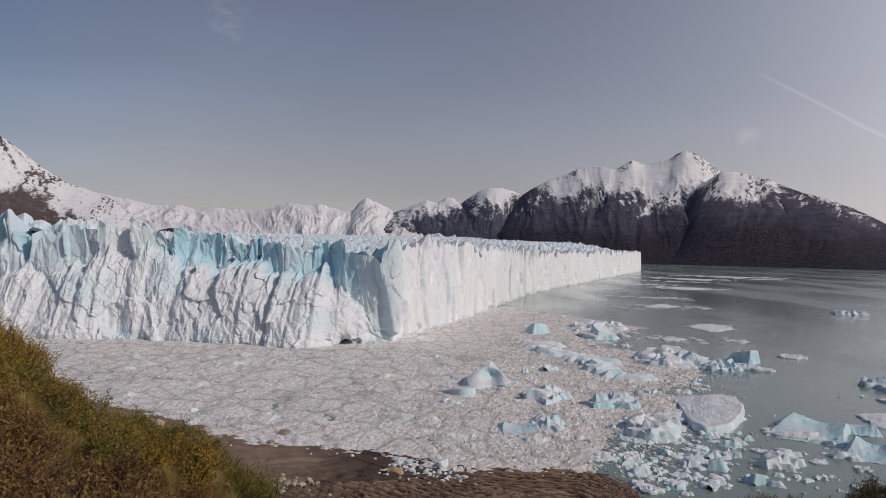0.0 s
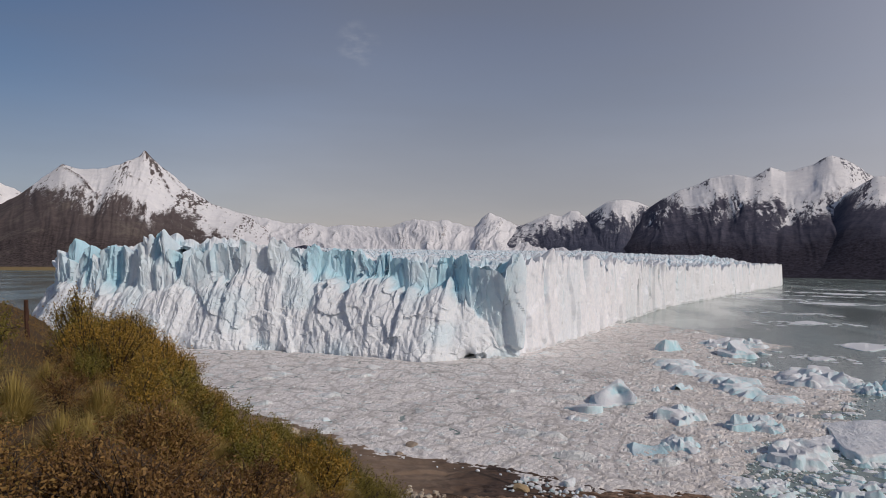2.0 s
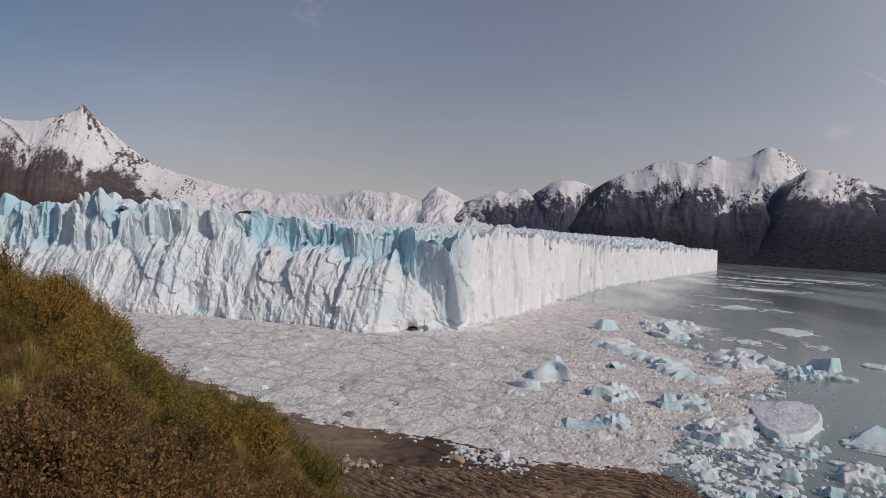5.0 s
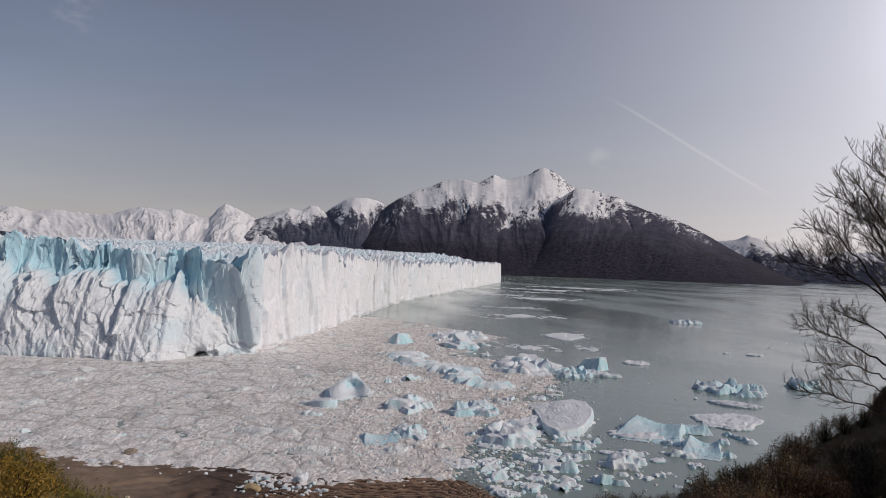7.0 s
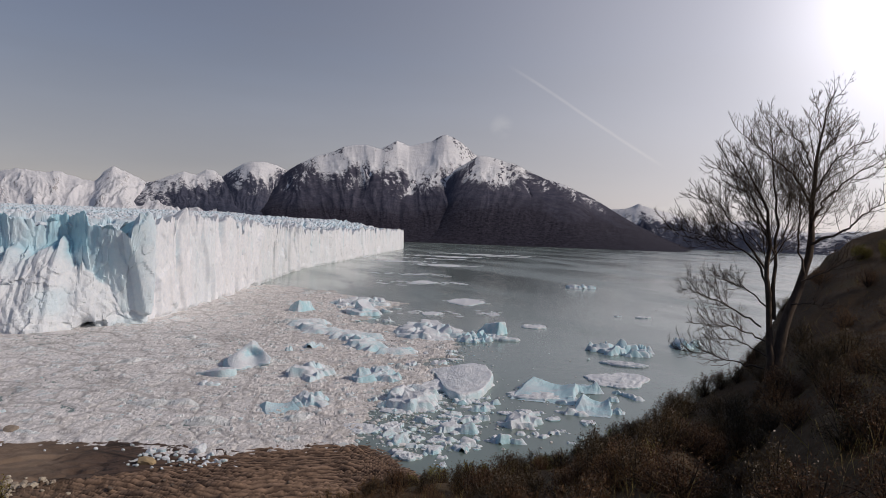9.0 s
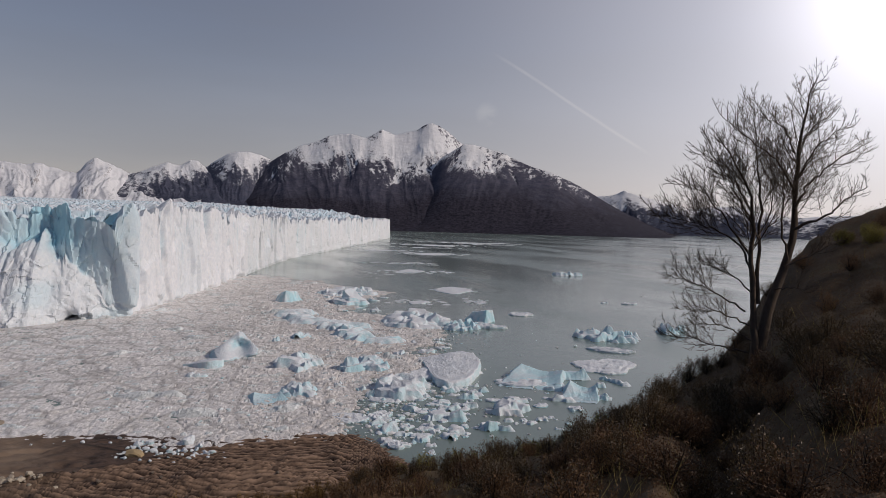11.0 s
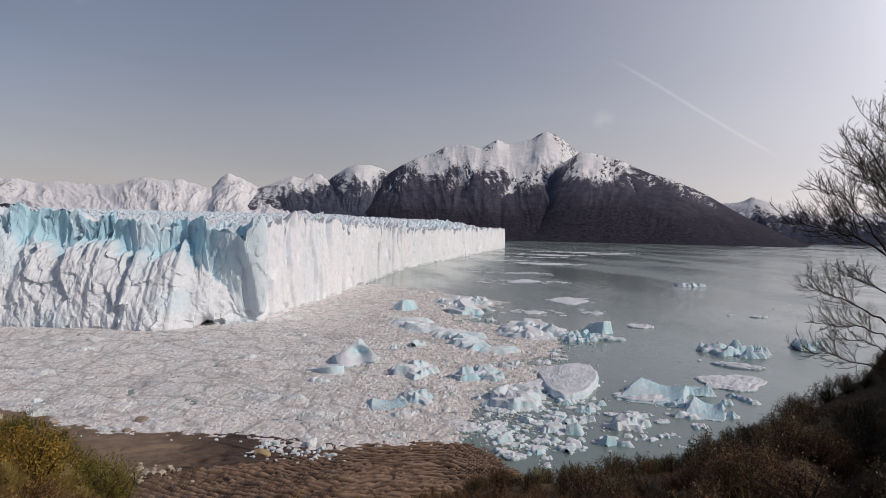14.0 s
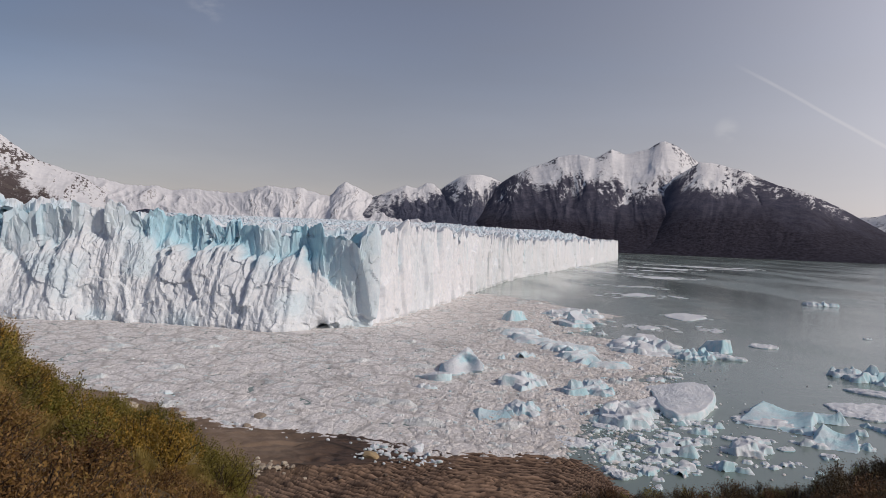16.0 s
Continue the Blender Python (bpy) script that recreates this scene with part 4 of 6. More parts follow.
def brash():
    az = np.arange(-44, 26, 0.1)
    r = np.geomspace(132, 650, 500)
    AZ, Rg = np.meshgrid(az, r)
    X, Y = polar(AZ, Rg)
    d = in_poly(X, Y, EDGE) + 15 * fbm(X / 20, Y / 24, 201, 5, 0.62)
    wx, wy = X + 1.2 * fbm(X / 5, Y / 5, 203, 2), Y + 1.2 * fbm(X / 5, Y / 5, 204, 2)
    f1, gap, rid, ox, oy = cells(wx / 2.1, wy / 2.1, 205, 0.95)
    g1, gapg, rg, gx, gy = cells(wx / 0.95, wy / 0.95, 209, 0.95)
    b1, gapb, rb, bx, by = cells(wx / 9.5, wy / 7.5, 213, 0.95)
    rugged = smooth(-40, 60, X)
    lump = rid ** 2 * (0.7 + 0.6 * rugged) + (rid - 0.4) * (ox * 0.35 + oy * 0.3)
    lump = lump * smooth(0.0, 0.28, gap) * (0.24 + 0.14 * rugged) + (rg ** 2) * (0.12 + 0.10 * rugged) * smooth(0, 0.3, gapg) + np.where(rb > 0.95, (0.55 - b1) * 2.0, 0) * smooth(0, 0.2, gapb)
    p1, gapp, rp, px, py = cells((X + 6 * fbm(X / 20, Y / 20, 221, 3)) / 17, (Y + 6 * fbm(X / 20, Y / 20, 222, 3)) / 13, 219, 0.95)
    _, gapq, rq, _, _ = cells(wx / 5.2, wy / 4.6, 227, 0.95)
    seam = np.maximum(np.clip(1 - gapp * 6, 0, 1), 0.7 * np.clip(1 - gapq * 4, 0, 1) * (rq > 0.3)) * (1 - 0.5 * rugged)
    Z = 0.34 + 1.25 * lump * (0.8 + 0.35 * rp) + 0.2 * fbm(X / 12, Y / 12, 217, 4) - 0.30 * seam + 0.25 * (rp - 0.5) + 0.2 * (rq - 0.5)
    Z = Z - 1.1 * smooth(5, -3, d)
    wet = np.clip(0.45 * (1 - smooth(0.0, 0.22, gap)) * (1 - smooth(0.1, 0.9, Z)) + 0.38 * seam * (0.4 + 0.6 * vnoise(X / 14, Y / 10, 226)) + 0.5 * smooth(6, -2, d) + 0.15 * (vnoise(X / 30, Y / 20, 225) - 0.5), 0, 1)
    clear = np.clip(np.where(rid > 0.92, 0.6, 0) + np.where(rb > 0.95, 0.5, 0), 0, 1)
    land = ground_z(X, Y)
    return sheet("brash_ice", X, Y, Z, keep=(d > -3) & (land < 1.2), values={"wet": wet, "clear": clear, "rough": rugged}, flat=True)


tagged(part("brash_ice", brash(), BRASH), "packed grey-white brash ice floating before the glacier", "brash ice", kind="stuff")


# ---- icebergs and floes ----
def ball(level):
    bm = bmesh.new()
    bmesh.ops.create_icosphere(bm, subdivisions=level, radius=1.0)
    v = np.array([q.co[:] for q in bm.verts])
    f = np.array([[q.index for q in face.verts] for face in bm.faces])
    bm.free()
    return v, f


BALLS = {k: ball(k) for k in (1, 2, 3, 4, 5)}


def noise3(v, scale, seed, octaves=3):
    return (fbm(v[:, 0] * scale + 7, v[:, 1] * scale, seed, octaves) + fbm(v[:, 1] * scale, v[:, 2] * scale + 3, seed + 20, octaves) + fbm(v[:, 2] * scale, v[:, 0] * scale - 5, seed + 40, octaves)) / 2


def facets(v, rng, n, lo=0.55):
    """A broken block: the unit ball cut by random planes."""
    nrm = rng.normal(size=(n, 3))
    nrm /= np.linalg.norm(nrm, axis=1)[:, None]
    h = rng.uniform(lo, 1.0, n)
    d = v @ nrm.T
    return v * np.min(np.where(d > 0.05, h / np.maximum(d, 0.05), 9), axis=1).clip(0, 1.25)[:, None]


def pile_mesh(shape, length, width, height, rng, seed):
    """Broken blocks frozen together under one skin: steep sharp-edged sides and tilted tops, over the waterline."""
    big = max(length, width)
    nu = 96 if big > 25 else 56 if big > 9 else 34 if big > 5 else 20
    gx, gy = np.linspace(-0.62, 0.62, nu) * length, np.linspace(-0.62, 0.62, int(np.clip(nu * width / length, nu * 0.6, nu * 1.3))) * width
    px, py = np.meshgrid(gx, gy)
    n = {"block": int(rng.integers(1, 4)), "rubble": int(np.clip(big * 1.5, 7, 80)), "ridge": int(np.clip(length / 3.2, 6, 24))}[shape]
    wx, wy = px + 0.05 * big * fbm(px / big * 5, py / big * 5, seed, 3), py + 0.05 * big * fbm(px / big * 5 + 9, py / big * 5, seed + 1, 3)
    Z = np.full(px.shape, -0.4)
    for k in range(n):
        turn = rng.uniform(0, 3.14)
        if shape == "block":
            cx, cy = rng.normal(size=2) * 0.12 * (n > 1) * (length, width)
            a, b, h = length * rng.uniform(0.26, 0.42), width * rng.uniform(0.26, 0.42), height * (1.0 if k == 0 else rng.uniform(0.4, 0.8))
            turn *= 0.25
        elif shape == "rubble":
            r_, t_ = math.sqrt(rng.random()), rng.uniform(0, 6.283)
            cx, cy = 0.40 * r_ * math.cos(t_) * length, 0.40 * r_ * math.sin(t_) * width
            a = big * (rng.uniform(0.07, 0.18) if big < 25 else rng.uniform(0.035, 0.08))
            b, h = a * rng.uniform(0.6, 1.2), height * (1.1 - 0.6 * r_ * r_) * rng.uniform(0.3, 1.0)
        else:
            t_ = 2 * (k + 0.5) / n - 1
            cx, cy = t_ * 0.45 * length, width * (0.14 * math.sin(2.5 * t_ + seed) + 0.06 * rng.normal())
            a, b, h = length / n * rng.uniform(0.55, 1.0), width * rng.uniform(0.20, 0.34), height * rng.uniform(0.62, 1.0) * (1 - 0.3 * t_ ** 4)
            turn = rng.normal() * 0.3
        c_, s_ = math.cos(turn), math.sin(turn)
        du, dv = (wx - cx) * c_ + (wy - cy) * s_, -(wx - cx) * s_ + (wy - cy) * c_
        tu, tv = rng.normal(size=2) * (0.36, 0.36)
        topz = h * (1 + tu * du / a + tv * dv / b)
        steep = rng.uniform(0.7, 1.9, 4) if shape == "ridge" else rng.uniform(0.8, 4.5, 4)
        dg = (du * rng.choice((-1, 1)) + dv * rng.choice((-1, 1))) * 0.7
        z = np.minimum.reduce([topz, (a - du) * steep[0], (a + du) * steep[1], (b - dv) * steep[2], (b + dv) * steep[3], (0.5 * (a + b) * rng.uniform(0.6, 1.1) - dg) * steep[0]])
        Z = np.maximum(Z, z)
    Z = Z + np.where(Z > 0, 0.05 * height * fbm(px / big * 9, py / big * 9, seed + 4, 4), 0)
    p_ = np.pad(Z, 1, mode="edge")
    Z = 0.5 * Z + 0.125 * (p_[:-2, 1:-1] + p_[2:, 1:-1] + p_[1:-1, :-2] + p_[1:-1, 2:])
    me = sheet(shape, px, py, Z, keep=Z > -0.38)
    me.set_sharp_from_angle(angle=radians(26))
    return me


def slab_mesh(length, width, height, seed):
    """A flat tilted tongue of ice with a narrow tail and a pitted top."""
    u = np.concatenate([np.linspace(0, 0.9, 34), np.linspace(0.91, 1.0, 8)])
    ang = np.linspace(0, 2 * math.pi, 140, endpoint=False)
    Rr, A = np.meshgrid(u, ang, indexing="ij")
    a = Rr * np.sign(np.cos(A)) * np.abs(np.cos(A)) ** 0.75
    taper = 0.14 + 0.86 * smooth(-1.0, 0.35, a)
    b = Rr * np.sign(np.sin(A)) * np.abs(np.sin(A)) ** 0.75 * taper + 0.55 * smooth(0.15, -1.0, a)
    px, py = a * length / 2, b * width / 2
    edge = 1 + 0.05 * fbm(np.cos(A) * 3, np.sin(A) * 3, seed, 4)
    px, py = px * edge, py * edge
    pits = cells(px * 1.1, py * 0.7, seed + 8, 0.95)[0]
    top = height * (0.42 + 0.58 * smooth(-1.0, 0.5, a) - 0.16 * b) + 0.30 * (pits - 0.4) + 0.35 * fbm(px / 6, py / 9, seed + 2, 3)
    Z = top * np.clip((1.0 - Rr) / 0.05, 0, 1) ** 0.5 - 0.5 * (Rr >= 0.999)
    return sheet("slab", px, py, Z, wrap=True)


def fin_mesh(length, width, height, seed):
    """A smooth berg with a high pointed end, a hollow scooped flank and a sheer broken end."""
    a, b = np.meshgrid(np.linspace(-1.05, 1.05, 72), np.linspace(-1.05, 1.05, 54))
    wa = a + 0.05 * fbm(a * 2 + seed, b * 2, seed, 3)
    wb = b + 0.06 * fbm(a * 2, b * 2 + seed, seed + 1, 3) + 0.22 * wa * wa - 0.12
    crest = 0.40 + 0.60 * smooth(0.15, -0.85, wa) + 0.30 * smooth(0.35, 0.92, wa)
    flank = np.clip((wb + 0.95) / 1.35, 0, 1) ** 1.7 + 0.12 * smooth(-0.95, -0.75, wb)
    Z = crest * np.minimum(flank, np.clip((0.95 - wb) * 2.2, -1, 2))
    Z = np.minimum(Z, np.minimum((wa + 1.0) * 2.6, (0.98 - wa) * 6.0)) * height
    Z = Z + 0.03 * height * fbm(a * 6, b * 3, seed + 4, 4)
    Z = np.maximum(Z, -0.5)
    me = sheet("fin", a * length / 2, b * width / 2, Z, keep=Z > -0.45)
    me.set_sharp_from_angle(angle=radians(38))
    return me


def berg_mesh(shape, length, width, height, rng, seed):
    if shape in ("block", "rubble", "ridge"):
        return pile_mesh(shape, length, width, height, rng, seed)
    if shape == "slab":
        return slab_mesh(length, width, height, seed)
    if shape == "fin":
        return fin_mesh(length, width, height, seed)
    v, f = BALLS[5 if length > 14 else 4 if length > 4.5 else 3]
    v = v.copy()
    if shape == "tent":
        v = facets(v, rng, 9, 0.62)
        v[:, 2] = np.where(v[:, 2] > 0, v[:, 2] * (1.25 - 0.5 * np.abs(v[:, 0] - 0.1)), v[:, 2])
        hollow = np.exp(-((v[:, 0] - 0.15) / 0.42) ** 2 - ((v[:, 2] - 0.6) / 0.45) ** 2) * smooth(0.3, -0.3, v[:, 1])
        v[:, 1] += 0.7 * hollow
        v[:, 2] -= 0.18 * hollow
        v *= (1 + 0.04 * noise3(v, 3, seed + 2, 3))[:, None]
    elif shape == "floe":
        ang = np.arctan2(v[:, 1], v[:, 0])
        rim = 1 + 0.28 * fbm(np.cos(ang) * 1.6 + seed, np.sin(ang) * 1.6, seed, 4)
        v[:, :2] *= rim[:, None]
        v[:, 2] = np.sign(v[:, 2]) * np.abs(v[:, 2]) ** 0.35 * (0.8 + 0.5 * noise3(v, 5, seed + 4, 3))
    v = v * np.array([length / 2, width / 2, height])
    v[:, 2] = np.where(v[:, 2] < 0, v[:, 2] * 0.25, v[:, 2])
    return raw_mesh(shape, v, f, flat=True)


BERGS = [0]
LABELS = {"block": ("broken block of pale blue ice floating in the lake", "iceberg"), "rubble": ("rough lumpy white iceberg floating among brash ice", "iceberg"),
          "ridge": ("long low ridge of blue-white ice in the brash", "iceberg"), "slab": ("large smooth tilted slab of grey-white pitted ice", "iceberg"),
          "fin": ("curved blue iceberg with a raised pointed fin", "iceberg"), "tent": ("pointed iceberg with a deep blue hollow side", "iceberg"),
          "floe": ("thin flat floe of grey-white ice on the water", "ice floe")}


def berg(shape, x, y, length, height, turn=0.0, width=0.0, blue=None, flip=False):
    """One piece of floating ice; its length lies across the line of sight, turned by so many degrees."""
    BERGS[0] += 1
    seed = 300 + 7 * BERGS[0]
    rng = np.random.default_rng(seed)
    width = width or length * (0.62 if shape != "floe" else 0.9)
    height = height or 0.45
    me = berg_mesh(shape, length, width, height, rng, seed)
    if blue is None:
        blue = shape in ("fin", "tent", "block", "ridge")
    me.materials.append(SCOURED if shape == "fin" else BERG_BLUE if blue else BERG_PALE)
    ob = new("ice_floe" if shape == "floe" else "iceberg", me)
    ob.matrix_world = pose(x, y, 0.05, 0, 0, -math.degrees(math.atan2(x, y)) + turn + (180 if flip else 0))
    return tagged(ob, *LABELS[shape], group="ice floes" if shape == "floe" else "icebergs")


berg("tent", 18, 271, 15.5, 6.0, 0, 26)
berg("block", 36, 297, 5.2, 2.9)
berg("block", 47, 302, 8.5, 3.2)
berg("ridge", 60, 352, 70, 5.4, 112, 34)            # a long broken bar of ice
berg("ridge", 74, 302, 46, 4.6, 121, 26)
berg("rubble", 70, 322, 15, 3.6, 20, 12, True)
berg("block", 97, 424, 20, 5.4, 0, 30)
berg("rubble", 104, 478, 44, 4.6, 0, 60)
berg("block", 59, 437, 18, 5.4, 0, 18)
berg("rubble", 38, 248, 15, 4.4, 0, 22)
berg("block", 52, 236, 10, 4.4, 0, 10, True)
berg("rubble", 62, 240, 13, 3.6, 20, 18, True)
berg("rubble", 62, 206, 15, 5.4, 0, 24)
berg("block", 52, 200, 4.6, 2.8)
berg("rubble", 32, 208, 14, 3.4, 0, 16, True)
berg("fin", 22, 203, 10.5, 1.9, 15, 12)
berg("rubble", 45, 215, 5.2, 2.2)
berg("floe", 40, 179, 9.5, 0.7)
berg("floe", 48, 178, 6.6, 1.0, 40)
berg("rubble", 110, 340, 40, 4.6, 0, 62)
berg("slab", 85, 230, 25, 2.1, -6, 58)
berg("floe", 79, 224, 14, 1.2, -30, 22)
berg("rubble", 127, 322, 24, 4.2, 0, 32, True)
berg("block", 146, 340, 15, 5.2, 10, 20, True)
berg("floe", 140, 318, 17, 1.4, 0, 10)
berg("rubble", 182, 278, 36, 6.0, -14, 30, True)
berg("block", 219, 285, 14, 5.4, 0, 10)
berg("block", 231, 288, 8.8, 3.2)
berg("fin", 109, 208, 20, 3.7, -8, 26)
berg("fin", 125, 211, 10, 3.2, 10, 14, None, True)
berg("fin", 113, 186, 11, 3.4, 0, 17)
berg("rubble", 118, 181, 6.8, 2.2, 0, 5, True)
berg("floe", 144, 222, 21, 0.8, -8, 28)
berg("floe", 165, 248, 18.5, 1.0, -10, 10)
berg("floe", 103, 205, 17.5, 0.9, 0, 12)
berg("block", 111, 198, 5.4, 1.3, 0, 3)
berg("rubble", 85, 176, 11, 2.9, 0, 16, False)
berg("rubble", 89, 165, 4.8, 3.4)
berg("block", 78, 191, 5.6, 2.6)
berg("rubble", 76, 200, 7.6, 3.2, 0, 5, True)
berg("block", 72, 161, 6, 3.2)
berg("block", 76, 159, 4.8, 1.9)
berg("block", 67, 170, 6.2, 2.8)
berg("rubble", 72, 180, 4.6, 2.2)
berg("rubble", 58, 165, 6.2, 2.4)
berg("block", 86, 197, 4.1, 2.1)
berg("floe", 103, 172, 4.2, 0.7)
berg("rubble", 104, 182, 8.3, 1.8, 0, 5)
berg("block", 125, 194, 6, 2.3)
berg("ridge", 133, 198, 12.5, 2.4, -35, 5)
berg("rubble", 354, 628, 20, 3.4, 0, 14)
berg("block", 366, 622, 14, 4.5)
berg("floe", 178, 359, 14.5, 0.9, 0, 16)
berg("rubble", 260, 403, 7, 1.6)
berg("floe", 275, 395, 10, 0.8)
berg("floe", 186, 490, 24, 0.7, 0, 48)
berg("floe", 349, 1020, 46, 0.7, 0, 60)
berg("floe", 137, 421, 12, 0.7, 0, 20)
berg("floe", 213, 680, 26, 0.7, 0, 40)
berg("floe", 620, 1540, 80, 0.8, 5, 60)
berg("floe", 300, 1120, 30, 0.6, 0, 26)
berg("floe", 480, 1350, 60, 0.6, 4, 40)
berg("floe", 141, 424, 9, 0.6, 0, 12)
berg("floe", 30, 705, 18, 0.8, 20, 30)
berg("block", 47, 166, 6.3, 2.2)
berg("block", 50, 162, 4.8, 2.4)
berg("block", 53, 156, 5.2, 1.6)
berg("floe", 46, 154, 5.2, 0.8)
berg("rubble", 89, 156, 2.8, 1.1)
berg("slab", 6, 252, 13, 2.6, 5, 9)
berg("block", 10, 256, 4.0, 3.2)
berg("rubble", 3, 238, 9, 1.8)
berg("block", -76, 219, 4.0, 1.3, 0, 0, False)
berg("block", -49, 213, 3.2, 1.1, 0, 0, False)


def medium_bergs():
    """Broken blocks crowded along the edge of the pack."""
    rng = np.random.default_rng(88)
    for cx, cy, sx, sy, n, lo, hi in ((66, 192, 20, 30, 24, 3.2, 9.0), (92, 285, 22, 40, 22, 3.0, 8.0), (108, 186, 16, 16, 12, 2.0, 5.0), (60, 160, 22, 10, 16, 2.0, 5.0), (90, 430, 26, 40, 12, 4.0, 10.0), (10, 260, 60, 60, 22, 2.0, 5.0), (72, 184, 24, 26, 44, 2.2, 7.0), (50, 172, 20, 12, 26, 2.0, 4.5), (84, 210, 16, 26, 20, 2.0, 5.0)):
        for _ in range(n):
            x, y = cx + rng.normal() * sx * 0.55, cy + rng.normal() * sy * 0.55
            if ground_at(x, y) > -0.1:
                continue
            size = lo * (hi / lo) ** (rng.random() ** 1.6)
            kind = ("block", "rubble", "floe", "block")[rng.integers(4)]
            berg(kind, x, y, size, 0.5 if kind == "floe" else size * rng.uniform(0.10, 0.26), rng.uniform(-40, 40), size * rng.uniform(0.6, 0.9), bool(rng.random() < 0.25))


def loose_ice():
    """Small broken pieces between the brash and the open water, past counting."""
    rng = np.random.default_rng(77)
    v0, f0 = BALLS[1]
    shapes = [facets(v0, rng, 9, 0.5) for _ in range(8)]
    vs, fs, base = [], [], 0
    zones = ((58, 192, 20, 30, 460, 0.35, 1.8), (78, 170, 16, 12, 150, 0.35, 1.8), (92, 300, 18, 55, 380, 0.35, 1.9), (112, 200, 16, 14, 120, 0.35, 1.5), (40, 165, 24, 14, 320, 0.35, 1.6),
             (0, 250, 130, 90, 900, 0.4, 1.3), (60, 300, 60, 90, 1500, 0.4, 1.7), (50, 190, 40, 40, 1200, 0.3, 1.5), (90, 210, 30, 40, 500, 0.3, 1.4), (150, 330, 50, 90, 40, 0.3, 0.9), (250, 520, 150, 240, 40, 0.4, 1.2))
    for cx, cy, sx, sy, n, lo, hi in zones:
        for _ in range(n):
            x, y = cx + rng.normal() * sx * 0.6, cy + rng.normal() * sy * 0.6
            if inside_front(np.array([x]), np.array([y]))[0] > -16 or ground_z(np.array([x]), np.array([y]))[0] > -0.1:
                continue
            if in_poly(np.array([x]), np.array([y]), EDGE)[0] < -7 - 12 * rng.random() ** 3 and rng.random() < 0.9:
                continue
            size = lo * (hi / lo) ** (rng.random() ** 2.2)
            a = rng.random() * 6.283
            v = shapes[rng.integers(8)] * (size * rng.uniform(0.5, 1), size * rng.uniform(0.4, 0.8), size * rng.uniform(0.2, 0.55))
            v = np.stack([v[:, 0] * math.cos(a) - v[:, 1] * math.sin(a) + x, v[:, 0] * math.sin(a) + v[:, 1] * math.cos(a) + y, np.maximum(v[:, 2], -0.3) + 0.1], -1)
            vs.append(v)
            fs.append(f0 + base)
            base += len(v)
    me = raw_mesh("loose_ice", np.concatenate(vs), np.concatenate(fs), flat=True)
    me.materials.append(make_loose())
    return me


def make_loose():
    m = Mat("loose_ice", 0.5, 0, 0.35)
    c = m.ramp(m.island(), (0.0, (0.50, 0.72, 0.78)), (0.35, (0.70, 0.78, 0.80)), (0.7, (0.80, 0.81, 0.82)), (1.0, (0.62, 0.58, 0.54)))
    m.color(m.mix(m.span(m.noise(1.5, 4, 0.6), 0.4, 0.7, 0, 0.35), c, (0.6, 0.65, 0.67)))
    m.bump(m.noise(3, 4, 0.7), 0.5, 0.15)
    return m.mat


medium_bergs()
outcrop()
tagged(part("loose_ice", loose_ice(), None), "small broken pieces of ice scattered on the water", "brash ice", kind="stuff")


def drift_streaks():
    """Thin rafts of drifting fragments far out on the lake, past counting."""
    rng = np.random.default_rng(91)
    v0, f0 = BALLS[1]
    vs, fs, base = [], [], 0
    # centre, length and depth of each raft
    for cx, cy, sx, sy, n in ((345, 1020, 60, 60, 90), (300, 1130, 60, 35, 70), (480, 1380, 90, 60, 110), (620, 1540, 120, 60, 130), (640, 1440, 60, 25, 50), (210, 670, 40, 40, 70), (186, 495, 14, 28, 60),
                              (280, 1290, 45, 20, 40), (176, 420, 10, 18, 30), (250, 800, 50, 30, 40), (140, 425, 20, 22, 40), (420, 1250, 70, 25, 50)):
        az = math.atan2(cx, cy)
        for _ in range(n):
            a, b = rng.normal() * sx * 0.45, rng.normal() * sy * 0.3
            b += 0.3 * a * math.sin(a / sx * 3)
            x, y = cx + a * math.cos(az) + b * math.sin(az), cy - a * math.sin(az) + b * math.cos(az)
            big = (cy / 700) * rng.uniform(0.8, 4.2) ** 1.1
            v = v0 * (big * rng.uniform(0.7, 1.6), big * rng.uniform(0.5, 1.0), 0.22 + 0.05 * big * rng.random())
            v[:, :2] *= (1 + 0.25 * rng.normal(size=len(v)))[:, None].clip(0.5, 1.5)
            t = -az + rng.normal() * 0.3
            v = np.stack([v[:, 0] * math.cos(t) - v[:, 1] * math.sin(t) + x, v[:, 0] * math.sin(t) + v[:, 1] * math.cos(t) + y, v[:, 2] + 0.06], -1)
            vs.append(v)
            fs.append(f0 + base)
            base += len(v)
    me = raw_mesh("drift_ice", np.concatenate(vs), np.concatenate(fs), flat=True)
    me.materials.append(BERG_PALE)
    return me


tagged(part("drift_ice", drift_streaks(), None), "thin rafts of drifting ice fragments on the lake", "brash ice", kind="stuff")


# ---- the rock shore's stones and stranded ice ----
STONE_TONES = []


def make_stone(name, a, b):
    m = Mat(name, 0.85, 0, 0.2)
    c = m.ramp(m.random(), (0.0, a), (1.0, b))
    m.color(m.mix(m.span(m.noise(2.5, 5, 0.7), 0.4, 0.7, 0, 0.5), c, tuple(v * 0.6 for v in a)))
    m.bump(m.noise(5, 5, 0.7), 0.6, 0.1)
    return m.mat


PALE_STONE = make_stone("pale_stone", (0.30, 0.25, 0.20), (0.58, 0.52, 0.42))
DARK_STONE = make_stone("brown_stone", (0.10, 0.08, 0.065), (0.20, 0.16, 0.13))
